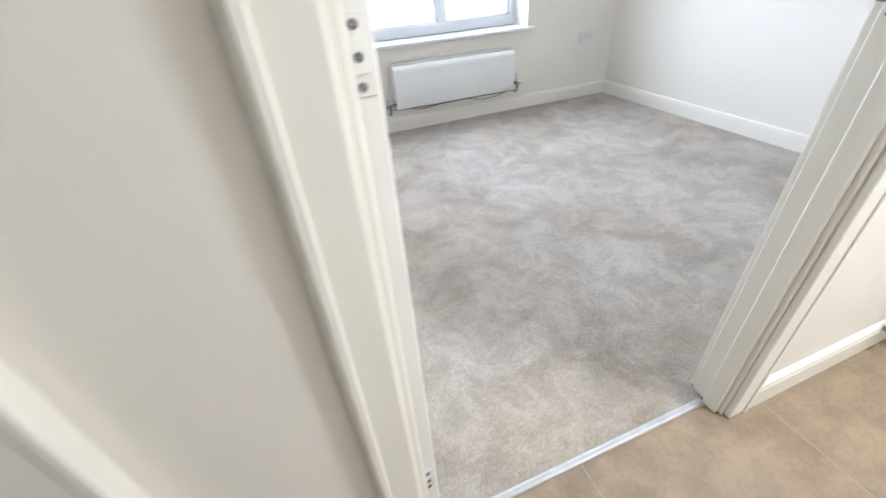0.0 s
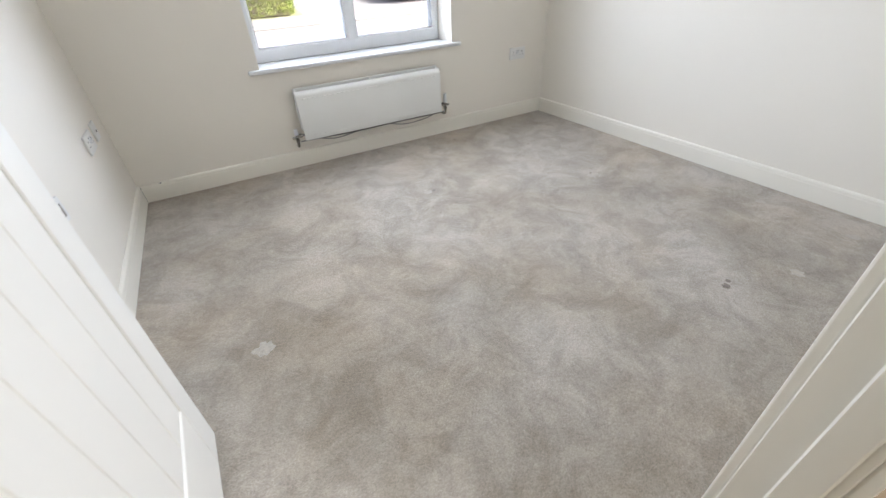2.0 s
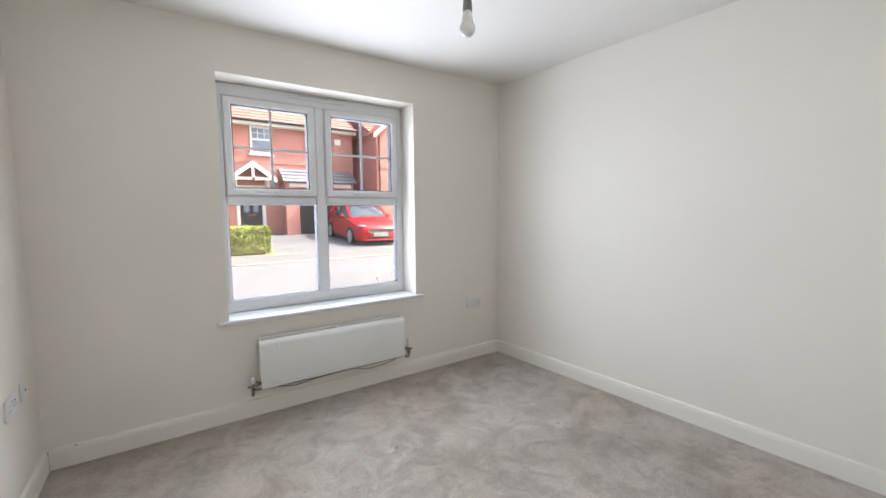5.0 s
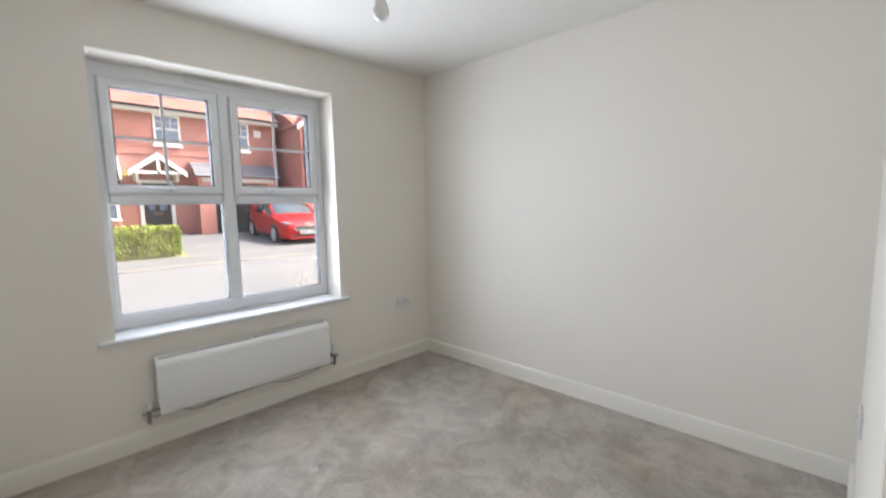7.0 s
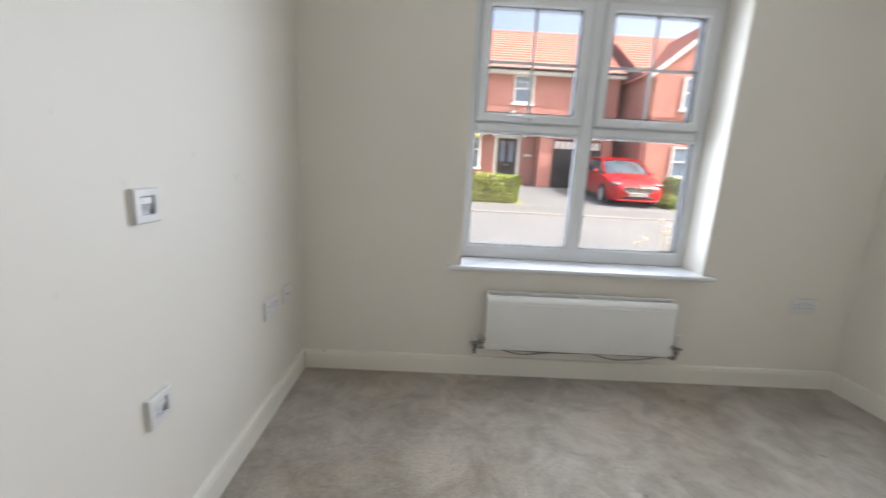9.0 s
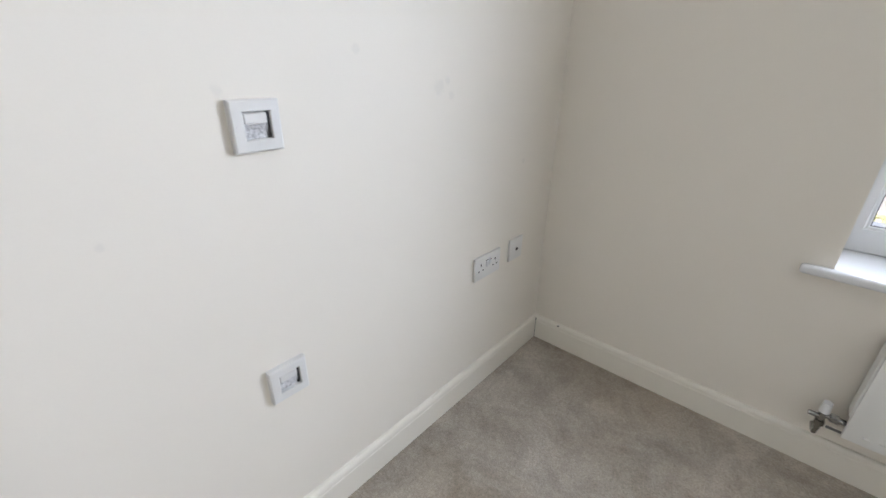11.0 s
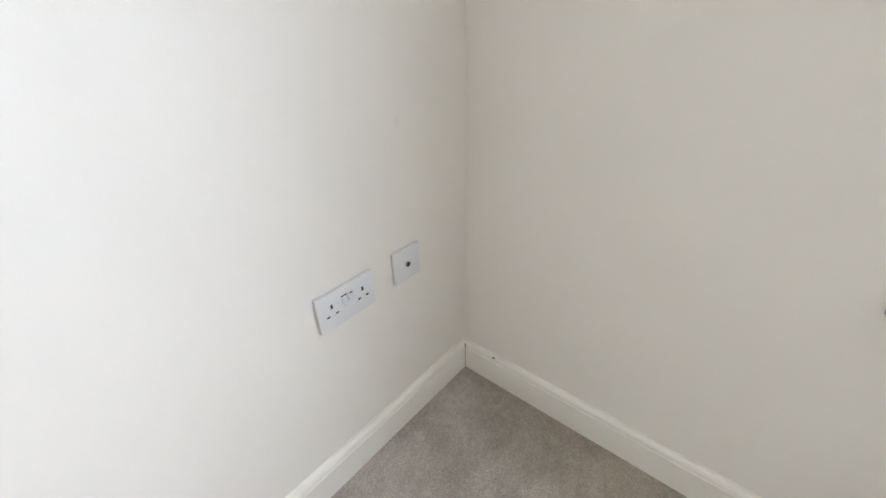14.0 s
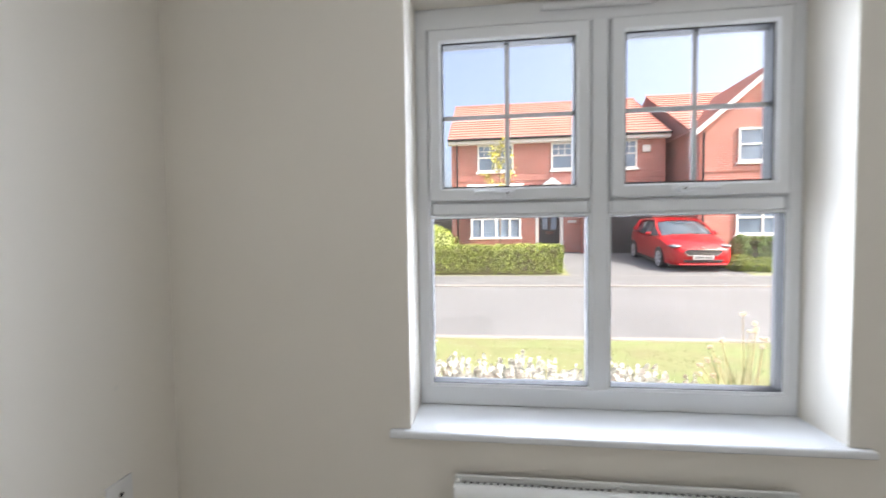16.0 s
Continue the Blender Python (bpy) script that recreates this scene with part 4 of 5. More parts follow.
def sash_window(house, x0, x1, z0, z1, y, cols=1, bars=True):
    """A white casement in the wall plane y that faces the street."""
    w = part("window", ring_frame(x0, x1, z0, z1, 0.075, y - 0.055, y + 0.01, 0.01), M_TRIM, house)
    part("sill", box(x0 - 0.06, x1 + 0.06, y - 0.10, y + 0.02, z0 - 0.09, z0, 0.01), M_TRIM, w, "white window sill")
    span = (x1 - x0 - 0.10) / cols
    for c in range(cols):
        a, b = x0 + 0.05 + c * span, x0 + 0.05 + (c + 1) * span
        part("pane", box(a + 0.02, b - 0.02, y - 0.020, y - 0.004, z0 + 0.05, z1 - 0.05), M_HGLASS, w, "glossy pane coloured blue for reflected sky")
        if c:
            part("mullion", box(a - 0.035, a + 0.035, y - 0.050, y + 0.0, z0 + 0.06, z1 - 0.06, 0.008), M_TRIM, w)
        zm = z0 + (z1 - z0) * 0.52
        part("transom", box(a + 0.02, b - 0.02, y - 0.046, y + 0.0, zm - 0.03, zm + 0.03, 0.006), M_TRIM, w)
        if bars:
            for f in (1 / 3, 2 / 3):
                xx = a + (b - a) * f
                part("glazing_bar", box(xx - 0.012, xx + 0.012, y - 0.030, y - 0.01, zm + 0.02, z1 - 0.05), M_TRIM, w)
            zz = (zm + z1) / 2
            part("glazing_bar", box(a + 0.02, b - 0.02, y - 0.029, y - 0.01, zz - 0.012, zz + 0.012), M_TRIM, w)
    return w


def pitched_gable(x0, x1, zl, zr, xa, za, y0, y1):
    """A solid gable wall."""
    return prism([(x0, zl), (x1, zr), (xa, za)], "y", y0, y1)


FA = 16.0
ha = thing("detached_house", (3.9, FA, 0.4), "two-storey red brick house with a terracotta tiled roof", "house", "houses across the road")
AX0, AX1 = -0.45, 8.20
bm = box(AX0, AX1, FA, FA + 8.0, 0.1, 5.02)
part("wall", bm, M_BRICK, ha)
part("plinth_course", box(AX0 - 0.01, AX1 + 0.01, FA - 0.02, FA, 0.1, 0.55, 0.005), M_BRICK, ha)
part("belt_course", box(AX0 - 0.01, AX1 + 0.01, FA - 0.03, FA, 3.42, 3.66, 0.008), M_BRICK, ha, "projecting brick band")
part("gable", prism([(FA, 5.0), (FA + 8.0, 5.0), (FA + 4.0, 7.6)], "x", AX1 - 0.1, AX1), M_BRICKX, ha)
part("gable", prism([(FA, 5.0), (FA + 8.0, 5.0), (FA + 4.0, 7.6)], "x", AX0, AX0 + 0.1), M_BRICKX, ha)
roof = part("roof", roof_slope(AX0 - 0.12, AX1 + 0.10, FA - 0.32, 5.13, FA + 4.0, 7.74, 15), M_ROOF, ha, "terracotta tiles in lapped courses")
part("rear_slope", box(AX0 - 0.1, AX1 + 0.1, FA + 4.0, FA + 4.06, 5.3, 7.70), M_ROOF, roof)
part("ridge_tile", rod((AX0 - 0.12, FA + 4.0, 7.74), (AX1 + 0.10, FA + 4.0, 7.74), 0.10, seg=10), M_ROOF, roof)
part("fascia", box(AX0 - 0.12, AX1 + 0.10, FA - 0.30, FA, 4.95, 5.12, 0.006), M_TRIM, ha, "white soffit and fascia")
gut = bmesh.new()
tube([(AX0 - 0.12, FA - 0.36, 5.12), (AX1 + 0.10, FA - 0.36, 5.12)], 0.055, 8, gut)
part("gutter", gut, M_BLACK, ha, "black rain gutter", True)
part("downpipe", tube([(AX0 + 0.25, FA - 0.34, 5.10), (AX0 + 0.25, FA - 0.08, 4.90), (AX0 + 0.25, FA - 0.06, 0.45)], 0.034, 8), M_BLACK, ha, "black rainwater pipe", True)
sash_window(ha, 0.65, 2.16, 3.82, 4.94, FA, 2)
sash_window(ha, 3.69, 4.56, 3.82, 4.94, FA, 1)
sash_window(ha, 6.23, 7.10, 3.80, 4.94, FA, 1)
bay = part("bay_window", box(0.35, 2.42, FA - 0.55, FA, 0.35, 0.98, 0.01), M_BRICK, ha, "projecting bay with white frames")
part("bay_roof", prism([(FA - 0.72, 2.42), (FA, 2.42), (FA, 3.30), (FA - 0.66, 2.56)], "x", 0.22, 2.55), M_TRIM, bay, "white hipped canopy roof")
part("bay_sill", box(0.30, 2.47, FA - 0.62, FA, 0.98, 1.06, 0.01), M_TRIM, bay)
part("bay_head", box(0.36, 2.41, FA - 0.56, FA, 2.28, 2.42, 0.01), M_TRIM, bay)
for xx in (0.36, 0.80, 1.36, 1.92, 2.33):
    part("bay_post", box(xx, xx + 0.08, FA - 0.56, FA - 0.48, 1.06, 2.28, 0.008), M_TRIM, bay)
part("bay_rail", box(0.40, 2.38, FA - 0.555, FA - 0.50, 1.78, 1.84, 0.006), M_TRIM, bay)
part("bay_glass", box(0.40, 2.38, FA - 0.52, FA - 0.50, 1.07, 2.27), M_HGLASS, bay, "glossy panes coloured blue for reflected sky")
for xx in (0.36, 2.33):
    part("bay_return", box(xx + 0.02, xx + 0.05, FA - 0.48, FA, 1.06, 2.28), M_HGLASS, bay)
ent = part("entrance", ring_frame(3.05, 4.18, 0.40, 2.48, 0.13, FA - 0.05, FA + 0.02, 0.01), M_TRIM, ha, "white door surround")
leaf = part("door", box(3.20, 4.03, FA - 0.03, FA + 0.01, 0.45, 2.36, 0.008), M_BLACK, ent, "black panelled front door")
dgl = bmesh.new()
for xx in (3.32, 3.68):
    box(xx, xx + 0.22, FA - 0.036, FA - 0.028, 1.35, 2.22, 0.004, dgl)
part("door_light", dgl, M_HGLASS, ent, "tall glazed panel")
part("letter_plate", box(3.46, 3.77, FA - 0.042, FA - 0.03, 1.18, 1.27, 0.004), M_CHROME, ent)
for s in (-1, 1):
    x = 3.62 + s * 0.62
    part("porch_bracket", prism([(x - 0.05, 2.40), (x + 0.05, 2.40), (x + 0.05, 2.75), (x - 0.05, 2.75)], "y", FA - 0.55, FA), M_TRIM, ha)
pb = bmesh.new()
for s in (-1, 1):
    prism([(3.62, 3.30), (3.62, 3.46), (3.62 + s * 0.92, 2.78), (3.62 + s * 0.92, 2.62)], "y", FA - 0.75, FA, pb)
porch = part("porch_roof", pb, M_SLATE, ha, "small pitched porch canopy")
pg = bmesh.new()
for s in (-1, 1):
    prism([(3.62, 3.22), (3.62, 3.42), (3.62 + s * 0.90, 2.74), (3.62 + s * 0.90, 2.56)], "y", FA - 0.82, FA - 0.75, pg)
part("bargeboard", pg, M_TRIM, porch, "white bargeboard")
part("king_post", box(3.57, 3.67, FA - 0.80, FA - 0.74, 2.66, 3.34), M_TRIM, porch)
part("tie_beam", box(2.92, 4.32, FA - 0.80, FA - 0.745, 2.66, 2.76), M_TRIM, porch)
GX0, GX1, GY = 4.86, 7.86, FA - 0.75
gar = part("garage", wall_with_hole(GX0, GX1, GY, FA, 0.2, 2.62, 5.42, 7.46, 0.2, 2.36), M_BRICK, ha, "brick garage with a black door")
part("garage_door", box(5.42, 7.46, GY + 0.12, GY + 0.18, 0.3, 2.36, 0.004), M_BLACK, gar, "black vertical-ribbed garage door")
for k in range(17):
    xx = 5.46 + k * 0.118
    part("rib", box(xx, xx + 0.05, GY + 0.112, GY + 0.122, 0.34, 1.92, 0.003), M_BLACK, gar)
for k in range(8):
    xx = 5.50 + k * 0.243
    part("garage_light", box(xx, xx + 0.21, GY + 0.108, GY + 0.122, 2.00, 2.30, 0.004), M_TRIM, gar, "white glazed square")
part("lintel", box(GX0 + 0.15, GX1 - 0.10, GY - 0.05, GY, 2.42, 2.58, 0.008), M_TRIM, gar)
part("lean_to_roof", roof_slope(GX0 - 0.1, GX1 + 0.15, GY - 0.2, 2.60, FA, 3.22, 4), M_SLATE, gar, "lean-to roof")
part("alarm_box", box(7.30, 7.60, FA - 0.09, FA, 4.42, 4.70, 0.03), M_TRIM, ha, "white alarm box")
part("number_sign", box(4.36, 4.70, FA - 0.03, FA, 1.62, 1.72, 0.005), M_TRIM, ha, "small white name sign")

hb = thing("detached_house", (11.2, 14.2, 0.4), "red brick house with a projecting front gable", "house", "houses across the road")
BX0, BX1, BY = 8.60, 13.9, 14.2
part("wall", box(BX0, BX1 + 2.0, BY + 0.8, BY + 9.6, 0.1, 4.95), M_BRICK, hb)
part("side_wall", box(BX0 - 0.01, BX0 + 0.1, BY, BY + 9.6, 0.1, 4.95), M_BRICKX, hb)
part("front_wall", box(BX0 + 0.1, BX1, BY, BY + 0.8, 0.1, 4.95), M_BRICK, hb)
part("front_gable", pitched_gable(BX0, BX1, 4.95, 4.95, 11.25, 7.15, BY, BY + 0.3), M_BRICK, hb)
part("side_gable", prism([(BY + 0.8, 4.95), (BY + 9.6, 4.95), (19.2, 7.60)], "x", BX0, BX0 + 0.1), M_BRICKX, hb)
part("roof", roof_slope(BX0 - 0.1, BX1 + 2.2, BY + 0.6, 4.98, 19.2, 7.66, 16), M_ROOF, hb, "terracotta tiles in lapped courses")
sl = bmesh.new()
for s in (-1, 1):
    for k in range(11):
        f0, f1 = k / 11, (k + 1.12) / 11
        xe, ze, xa, za = 11.25 + s * 2.85, 4.78, 11.25, 7.22
        p = lambda f, o: (xe + (xa - xe) * min(1, f), ze + (za - ze) * min(1, f) + o)
        (ax, az), (bx, bz) = p(f0, 0.055), p(f1, 0.015)
        v = [sl.verts.new(c) for c in ((ax, BY - 0.28, az), (bx, BY - 0.28, bz), (bx, BY + 4.8, bz), (ax, BY + 4.8, az),
                                       (ax, BY - 0.28, az - 0.05), (ax, BY + 4.8, az - 0.05))]
        sl.faces.new(v[:4])
        sl.faces.new((v[0], v[3], v[5], v[4]))
part("gable_roof", sl, M_ROOF, hb, "tiled slopes of the front gable")
vg = bmesh.new()
for s in (-1, 1):
    prism([(11.25, 7.02), (11.25, 7.24), (11.25 + s * 2.88, 4.78), (11.25 + s * 2.88, 4.58)], "y", BY - 0.30, BY - 0.22, vg)
part("bargeboard", vg, M_TRIM, hb, "white bargeboard")
part("belt_course", box(BX0 - 0.01, BX1, BY - 0.03, BY, 3.30, 3.52, 0.008), M_BRICK, hb)
part("downpipe", tube([(BX0 + 0.12, BY - 0.10, 4.70), (BX0 + 0.12, BY - 0.06, 4.4), (BX0 + 0.12, BY - 0.06, 0.4)], 0.036, 8), M_BLACK, hb, "black rainwater pipe", True)
sash_window(hb, 9.88, 11.50, 3.64, 4.82, BY, 2, False)
sash_window(hb, 9.83, 11.60, 1.05, 2.25, BY, 2, False)


# ---- planting ----
def leafy(name, fill, count, size, material, label, category, seed, group=""):
    """Many small leaves scattered through a shape; fill(rng) gives a place and an outward way."""
    rng = random.Random(seed)
    vs, fs = [], []
    for _ in range(count):
        p, nrm = fill(rng)
        q = Vector((nrm[0] + rng.uniform(-0.8, 0.8), nrm[1] + rng.uniform(-0.8, 0.8), nrm[2] + rng.uniform(-0.5, 0.9))).normalized().to_track_quat("Z", "Y")
        s = size * rng.uniform(0.6, 1.3)
        a = rng.uniform(0, 6.28)
        u, w = Vector((math.cos(a), math.sin(a), 0)), Vector((-math.sin(a), math.cos(a), 0))
        i = len(vs)
        for c in (u * s, w * s * 0.5 + Vector((0, 0, s * 0.2)), -u * s, -w * s * 0.5 + Vector((0, 0, s * 0.2))):
            vs.append(tuple(Vector(p) + q @ c))
        fs.append((i, i + 1, i + 2, i + 3))
    me = bpy.data.meshes.new(name)
    me.from_pydata(vs, [], fs)
    me.materials.append(material)
    return tagged(new(name, me), label, category, group)


def hedge_fill(x0, x1, y0, y1, z0, z1):
    def f(r):
        x, y, z = r.uniform(x0, x1), r.uniform(y0, y1), z0 + (z1 - z0) * r.random() ** 0.8
        bumpy = 0.09 * noise.noise((x * 2.3, y * 2, z * 3)) + 0.05 * noise.noise((x * 7, y * 5, z * 7))
        k = r.random()
        n = (0, -1, 0.2)
        if k < 0.45:
            y = y0 + abs(r.gauss(0, 0.05)) - bumpy
        elif k < 0.8:
            z = z1 - abs(r.gauss(0, 0.05)) + bumpy
            n = (0, -0.2, 1)
        elif k < 0.9:
            x = (x1 if r.random() < 0.6 else x0) + bumpy
            n = (1, 0, 0.2)
        return (x, y, z), n
    return f


def blob_fill(cx, cy, z0, z1, rx, ry):
    def f(r):
        a, h = r.uniform(0, 6.28), r.random()
        rr = math.sqrt(max(0.0, 1 - (2 * h - 1) ** 2)) * (0.75 + 0.35 * r.random())
        rr *= 1 + 0.3 * noise.noise((cx + math.cos(a) * 2, cy + math.sin(a) * 2, h * 3))
        return (cx + rx * rr * math.cos(a), cy + ry * rr * math.sin(a), z0 + (z1 - z0) * h), (math.cos(a), math.sin(a), h - 0.3)
    return f


def hedge(x0, x1, y0, y1, z0, z1, material, n, size, label, seed):
    h = leafy("hedge", hedge_fill(x0, x1, y0, y1, z0, z1), n, size, material, label, "hedge", seed, "hedges")
    core = box(x0 + 0.10, x1 - 0.10, y0 + 0.10, y1 - 0.05, z0 - 0.05, z1 - 0.12, 0.04)
    ob = new("twig_core", mesh_of("twig_core", core, M_BARK))
    ob.parent = h


hedge(-7.0, 3.15, 10.22, 10.90, 0.10, 0.90, M_HEDGE, 24000, 0.030, "clipped bright green hedge along the pavement", 1)
hedge(8.62, 13.0, 10.95, 11.75, 0.12, 1.04, M_HEDGE2, 12000, 0.032, "clipped dark green box hedge", 2)
leafy("shrub", blob_fill(-0.75, 11.2, 0.2, 1.55, 0.95, 0.6), 3500, 0.045, M_HEDGE, "rounded light green shrub behind the hedge", "shrub", 3)
leafy("conifer", blob_fill(8.28, 11.15, 0.15, 1.12, 0.26, 0.24), 2600, 0.028, M_HEDGE2, "small upright conifer beside the driveway", "conifer", 4)
leafy("shrub", blob_fill(8.10, 10.9, 0.06, 0.56, 0.36, 0.3), 1500, 0.035, M_HEDGE, "low yellow-green shrub beside the driveway", "shrub", 5)
leafy("shrub", blob_fill(8.62, 10.7, 0.06, 0.48, 0.50, 0.3), 1700, 0.035, M_HEDGE, "low yellow-green shrub beside the hedge", "shrub", 6)

tree = thing("young_tree", (1.47, 11.4, 0.2), "slender young tree with sparse yellow leaves", "tree")
part("trunk", tube([(1.47, 11.4, 0.15), (1.46, 11.4, 1.4), (1.49, 11.42, 2.6), (1.47, 11.4, 3.9)], 0.030, 8), M_BARK, tree, smooth=True)
tr = random.Random(9)
tips = []
for k in range(11):
    z = 1.9 + k * 0.17
    a = k * 2.4
    L = 0.62 * (1 - k / 15)
    e = (1.48 + L * math.cos(a), 11.4 + L * math.sin(a), z + 0.45)
    tips.append(((1.48, 11.4, z), e))
    part("limb", tube([(1.48, 11.4, z), (1.48 + L * 0.5 * math.cos(a), 11.4 + L * 0.5 * math.sin(a), z + 0.28), e], 0.010, 5), M_BARK, tree)


def crown(r):
    a, b = tips[r.randrange(len(tips))]
    f = 0.35 + 0.75 * r.random()
    return tuple(a[i] + (b[i] - a[i]) * f + r.gauss(0, 0.085) for i in range(3)), (0, -0.5, 0.6)


cr = leafy("crown", crown, 620, 0.055, M_YLEAF, "", "", 11)
cr.parent = tree
cr.location = -Vector(tree.location)


# ---- front garden ----
def spikes(name, spots_, material, label, seed, h0, h1, r0):
    """Upright spikes, each a column of small florets."""
    rng = random.Random(seed)
    vs, fs = [], []
    for x, y in spots_:
        h = rng.uniform(h0, h1)
        lx, ly = rng.uniform(-0.06, 0.06), rng.uniform(-0.05, 0.05)
        for k in range(55):
            f = 0.42 + 0.58 * rng.random()
            r = r0 * (1.15 - 0.85 * (f - 0.42) / 0.58) * rng.uniform(0.5, 1.1)
            a = rng.uniform(0, 6.28)
            c = Vector((x + lx * f + r * math.cos(a), y + ly * f + r * math.sin(a), -0.1 + h * f))
            q = Vector((math.cos(a) + rng.gauss(0, 0.5), math.sin(a) + rng.gauss(0, 0.5), rng.uniform(-0.2, 0.9))).normalized().to_track_quat("Z", "Y")
            s = rng.uniform(0.009, 0.017)
            n = len(vs)
            vs += [tuple(c + q @ Vector(d)) for d in ((s, 0, 0), (0, s, 0.003), (-s, 0, 0), (0, -s, 0.003))]
            fs.append((n, n + 1, n + 2, n + 3))
    me = bpy.data.meshes.new(name)
    me.from_pydata(vs, [], fs)
    me.materials.append(material)
    return tagged(new(name, me), label, "flowers", "", "stuff")


gr = random.Random(21)
beds = []
for cx, cy, n, sp in ((1.10, 1.25, 110, 0.13), (1.35, 1.30, 80, 0.12), (1.55, 1.22, 45, 0.08), (0.86, 1.25, 45, 0.10), (1.98, 1.25, 90, 0.09), (2.16, 1.20, 40, 0.07), (0.4, 1.3, 60, 0.2), (1.68, 1.18, 8, 0.05)):
    beds += [(cx + gr.gauss(0, sp), cy + gr.gauss(0, 0.09)) for _ in range(n)]
spikes("white_flower_spikes", beds, M_FLOWER, "upright white flower spikes below the window", 5, 0.36, 0.58, 0.018)
stem = bmesh.new()
for x, y in beds:
    for _ in range(3):
        dx, dy = gr.uniform(-0.07, 0.07), gr.uniform(-0.06, 0.06)
        p = [stem.verts.new(c) for c in ((x + dx - 0.004, y + dy, -0.11), (x + dx + 0.004, y + dy, -0.11), (x + dx * 0.3, y + dy * 0.3, 0.06 + 0.22 * gr.random()))]
        stem.faces.new(p)
solo("flower_foliage", stem, M_STEM, "grey-green foliage under the white flowers", "foliage", "stuff")

vs, fs = [], []
for _ in range(52000):
    x, y = gr.uniform(-3.5, 8.0), 0.6 + 3.3 * gr.random()
    h = gr.uniform(0.012, 0.035) * (1.6 if noise.noise((x * 1.5, y * 1.5, 4)) > 0.25 else 1)
    a = gr.uniform(0, 6.28)
    w = 0.0022
    i = len(vs)
    vs += [(x - w * math.cos(a), y - w * math.sin(a), -0.108), (x + w * math.cos(a), y + w * math.sin(a), -0.108), (x + gr.gauss(0, 0.02), y + gr.gauss(0, 0.02), -0.108 + h)]
    fs.append((i, i + 1, i + 2))
gm = bpy.data.meshes.new("grass")
gm.from_pydata(vs, [], fs)
gm.materials.append(M_BLADE)
tagged(new("grass", gm), "short sunlit grass blades", "grass", "", "stuff")

clump = thing("seed_head_plant", (2.62, 1.25, -0.1), "tall dry stalks with cream seed heads and strap leaves", "plant")
lv = bmesh.new()
for k in range(26):
    x, y = 2.60 + gr.gauss(0, 0.06), 1.22 + gr.gauss(0, 0.06)
    tx, ty, tz = x + gr.uniform(-0.16, 0.14), y + gr.uniform(-0.1, 0.1), gr.uniform(0.25, 0.62)
    m = ((x + tx) / 2 - (tx - x) * 0.2, (y + ty) / 2, tz * 0.6)
    a = [lv.verts.new(c) for c in ((x - 0.007, y, -0.1), (x + 0.007, y, -0.1), (m[0] + 0.006, m[1], m[2]), (m[0] - 0.006, m[1], m[2]), (tx, ty, tz))]
    lv.faces.new(a[:4])
    lv.faces.new((a[3], a[2], a[4]))
part("strap_leaves", lv, M_BLADE, clump, "long narrow green leaves")
for x, z in ((2.60, 0.80), (2.665, 0.74), (2.69, 0.70), (2.655, 0.695), (2.70, 0.655), (2.68, 0.62), (2.50, 0.63), (2.44, 0.60), (2.40, 0.53), (2.46, 0.52), (2.36, 0.50), (2.44, 0.44), (2.38, 0.43), (0.73, 0.62), (0.66, 0.57), (0.78, 0.60), (0.70, 0.50)):
    bx = 2.62 if x > 2 else 0.68
    y = 1.2 + gr.uniform(-0.04, 0.04)
    st = part("stalk", tube([(bx + gr.uniform(-0.04, 0.04), y, -0.1), ((bx + x) / 2, y, z * 0.55), (x, y, z)], 0.0022, 5), M_DRY, clump, "thin dry stalk")
    hd = bmesh.new()
    for _ in range(9):
        c = (x + gr.gauss(0, 0.007), y + gr.gauss(0, 0.007), z + gr.gauss(0, 0.006))
        ball(c, gr.uniform(0.005, 0.009), hd, u=6, v=4)
    part("seed_head", hd, M_SEED, st, "cream seed head")


# ---- the parked car ----
def loft(sections):
    """Rings of points joined along the length; each ring is one half, mirrored across x."""
    bm = bmesh.new()
    rings = []
    for s, half in sections:
        full = half + [(-x, z) for x, z in reversed(half) if x > 1e-6]
        rings.append([bm.verts.new((x, s, z)) for x, z in full])
    n = len(rings[0])
    for a, b in zip(rings, rings[1:]):
        for k in range(n):
            bm.faces.new((a[k], a[(k + 1) % n], b[(k + 1) % n], b[k]))
    bm.faces.new(list(reversed(rings[0])))
    bm.faces.new(rings[-1])
    bmesh.ops.recalc_face_normals(bm, faces=bm.faces)
    return bm


def body_half(w, zl, zt, crown_):
    return [(0.0, zt + crown_), (w * 0.55, zt + crown_ * 0.75), (w * 0.86, zt + crown_ * 0.1), (w * 0.97, zt - 0.07), (w, zl + (zt - zl) * 0.55),
            (w * 0.985, zl + (zt - zl) * 0.30), (w * 0.96, zl + 0.06), (w * 0.84, zl), (0.0, zl)]


def cabin_half(wb, zb, wr, zr):
    return [(0.0, zr + 0.035), (wr * 0.6, zr + 0.022), (wr * 0.93, zr - 0.02), (wr + (wb - wr) * 0.25, zr - (zr - zb) * 0.25), (wb, zb), (0.0, zb)]


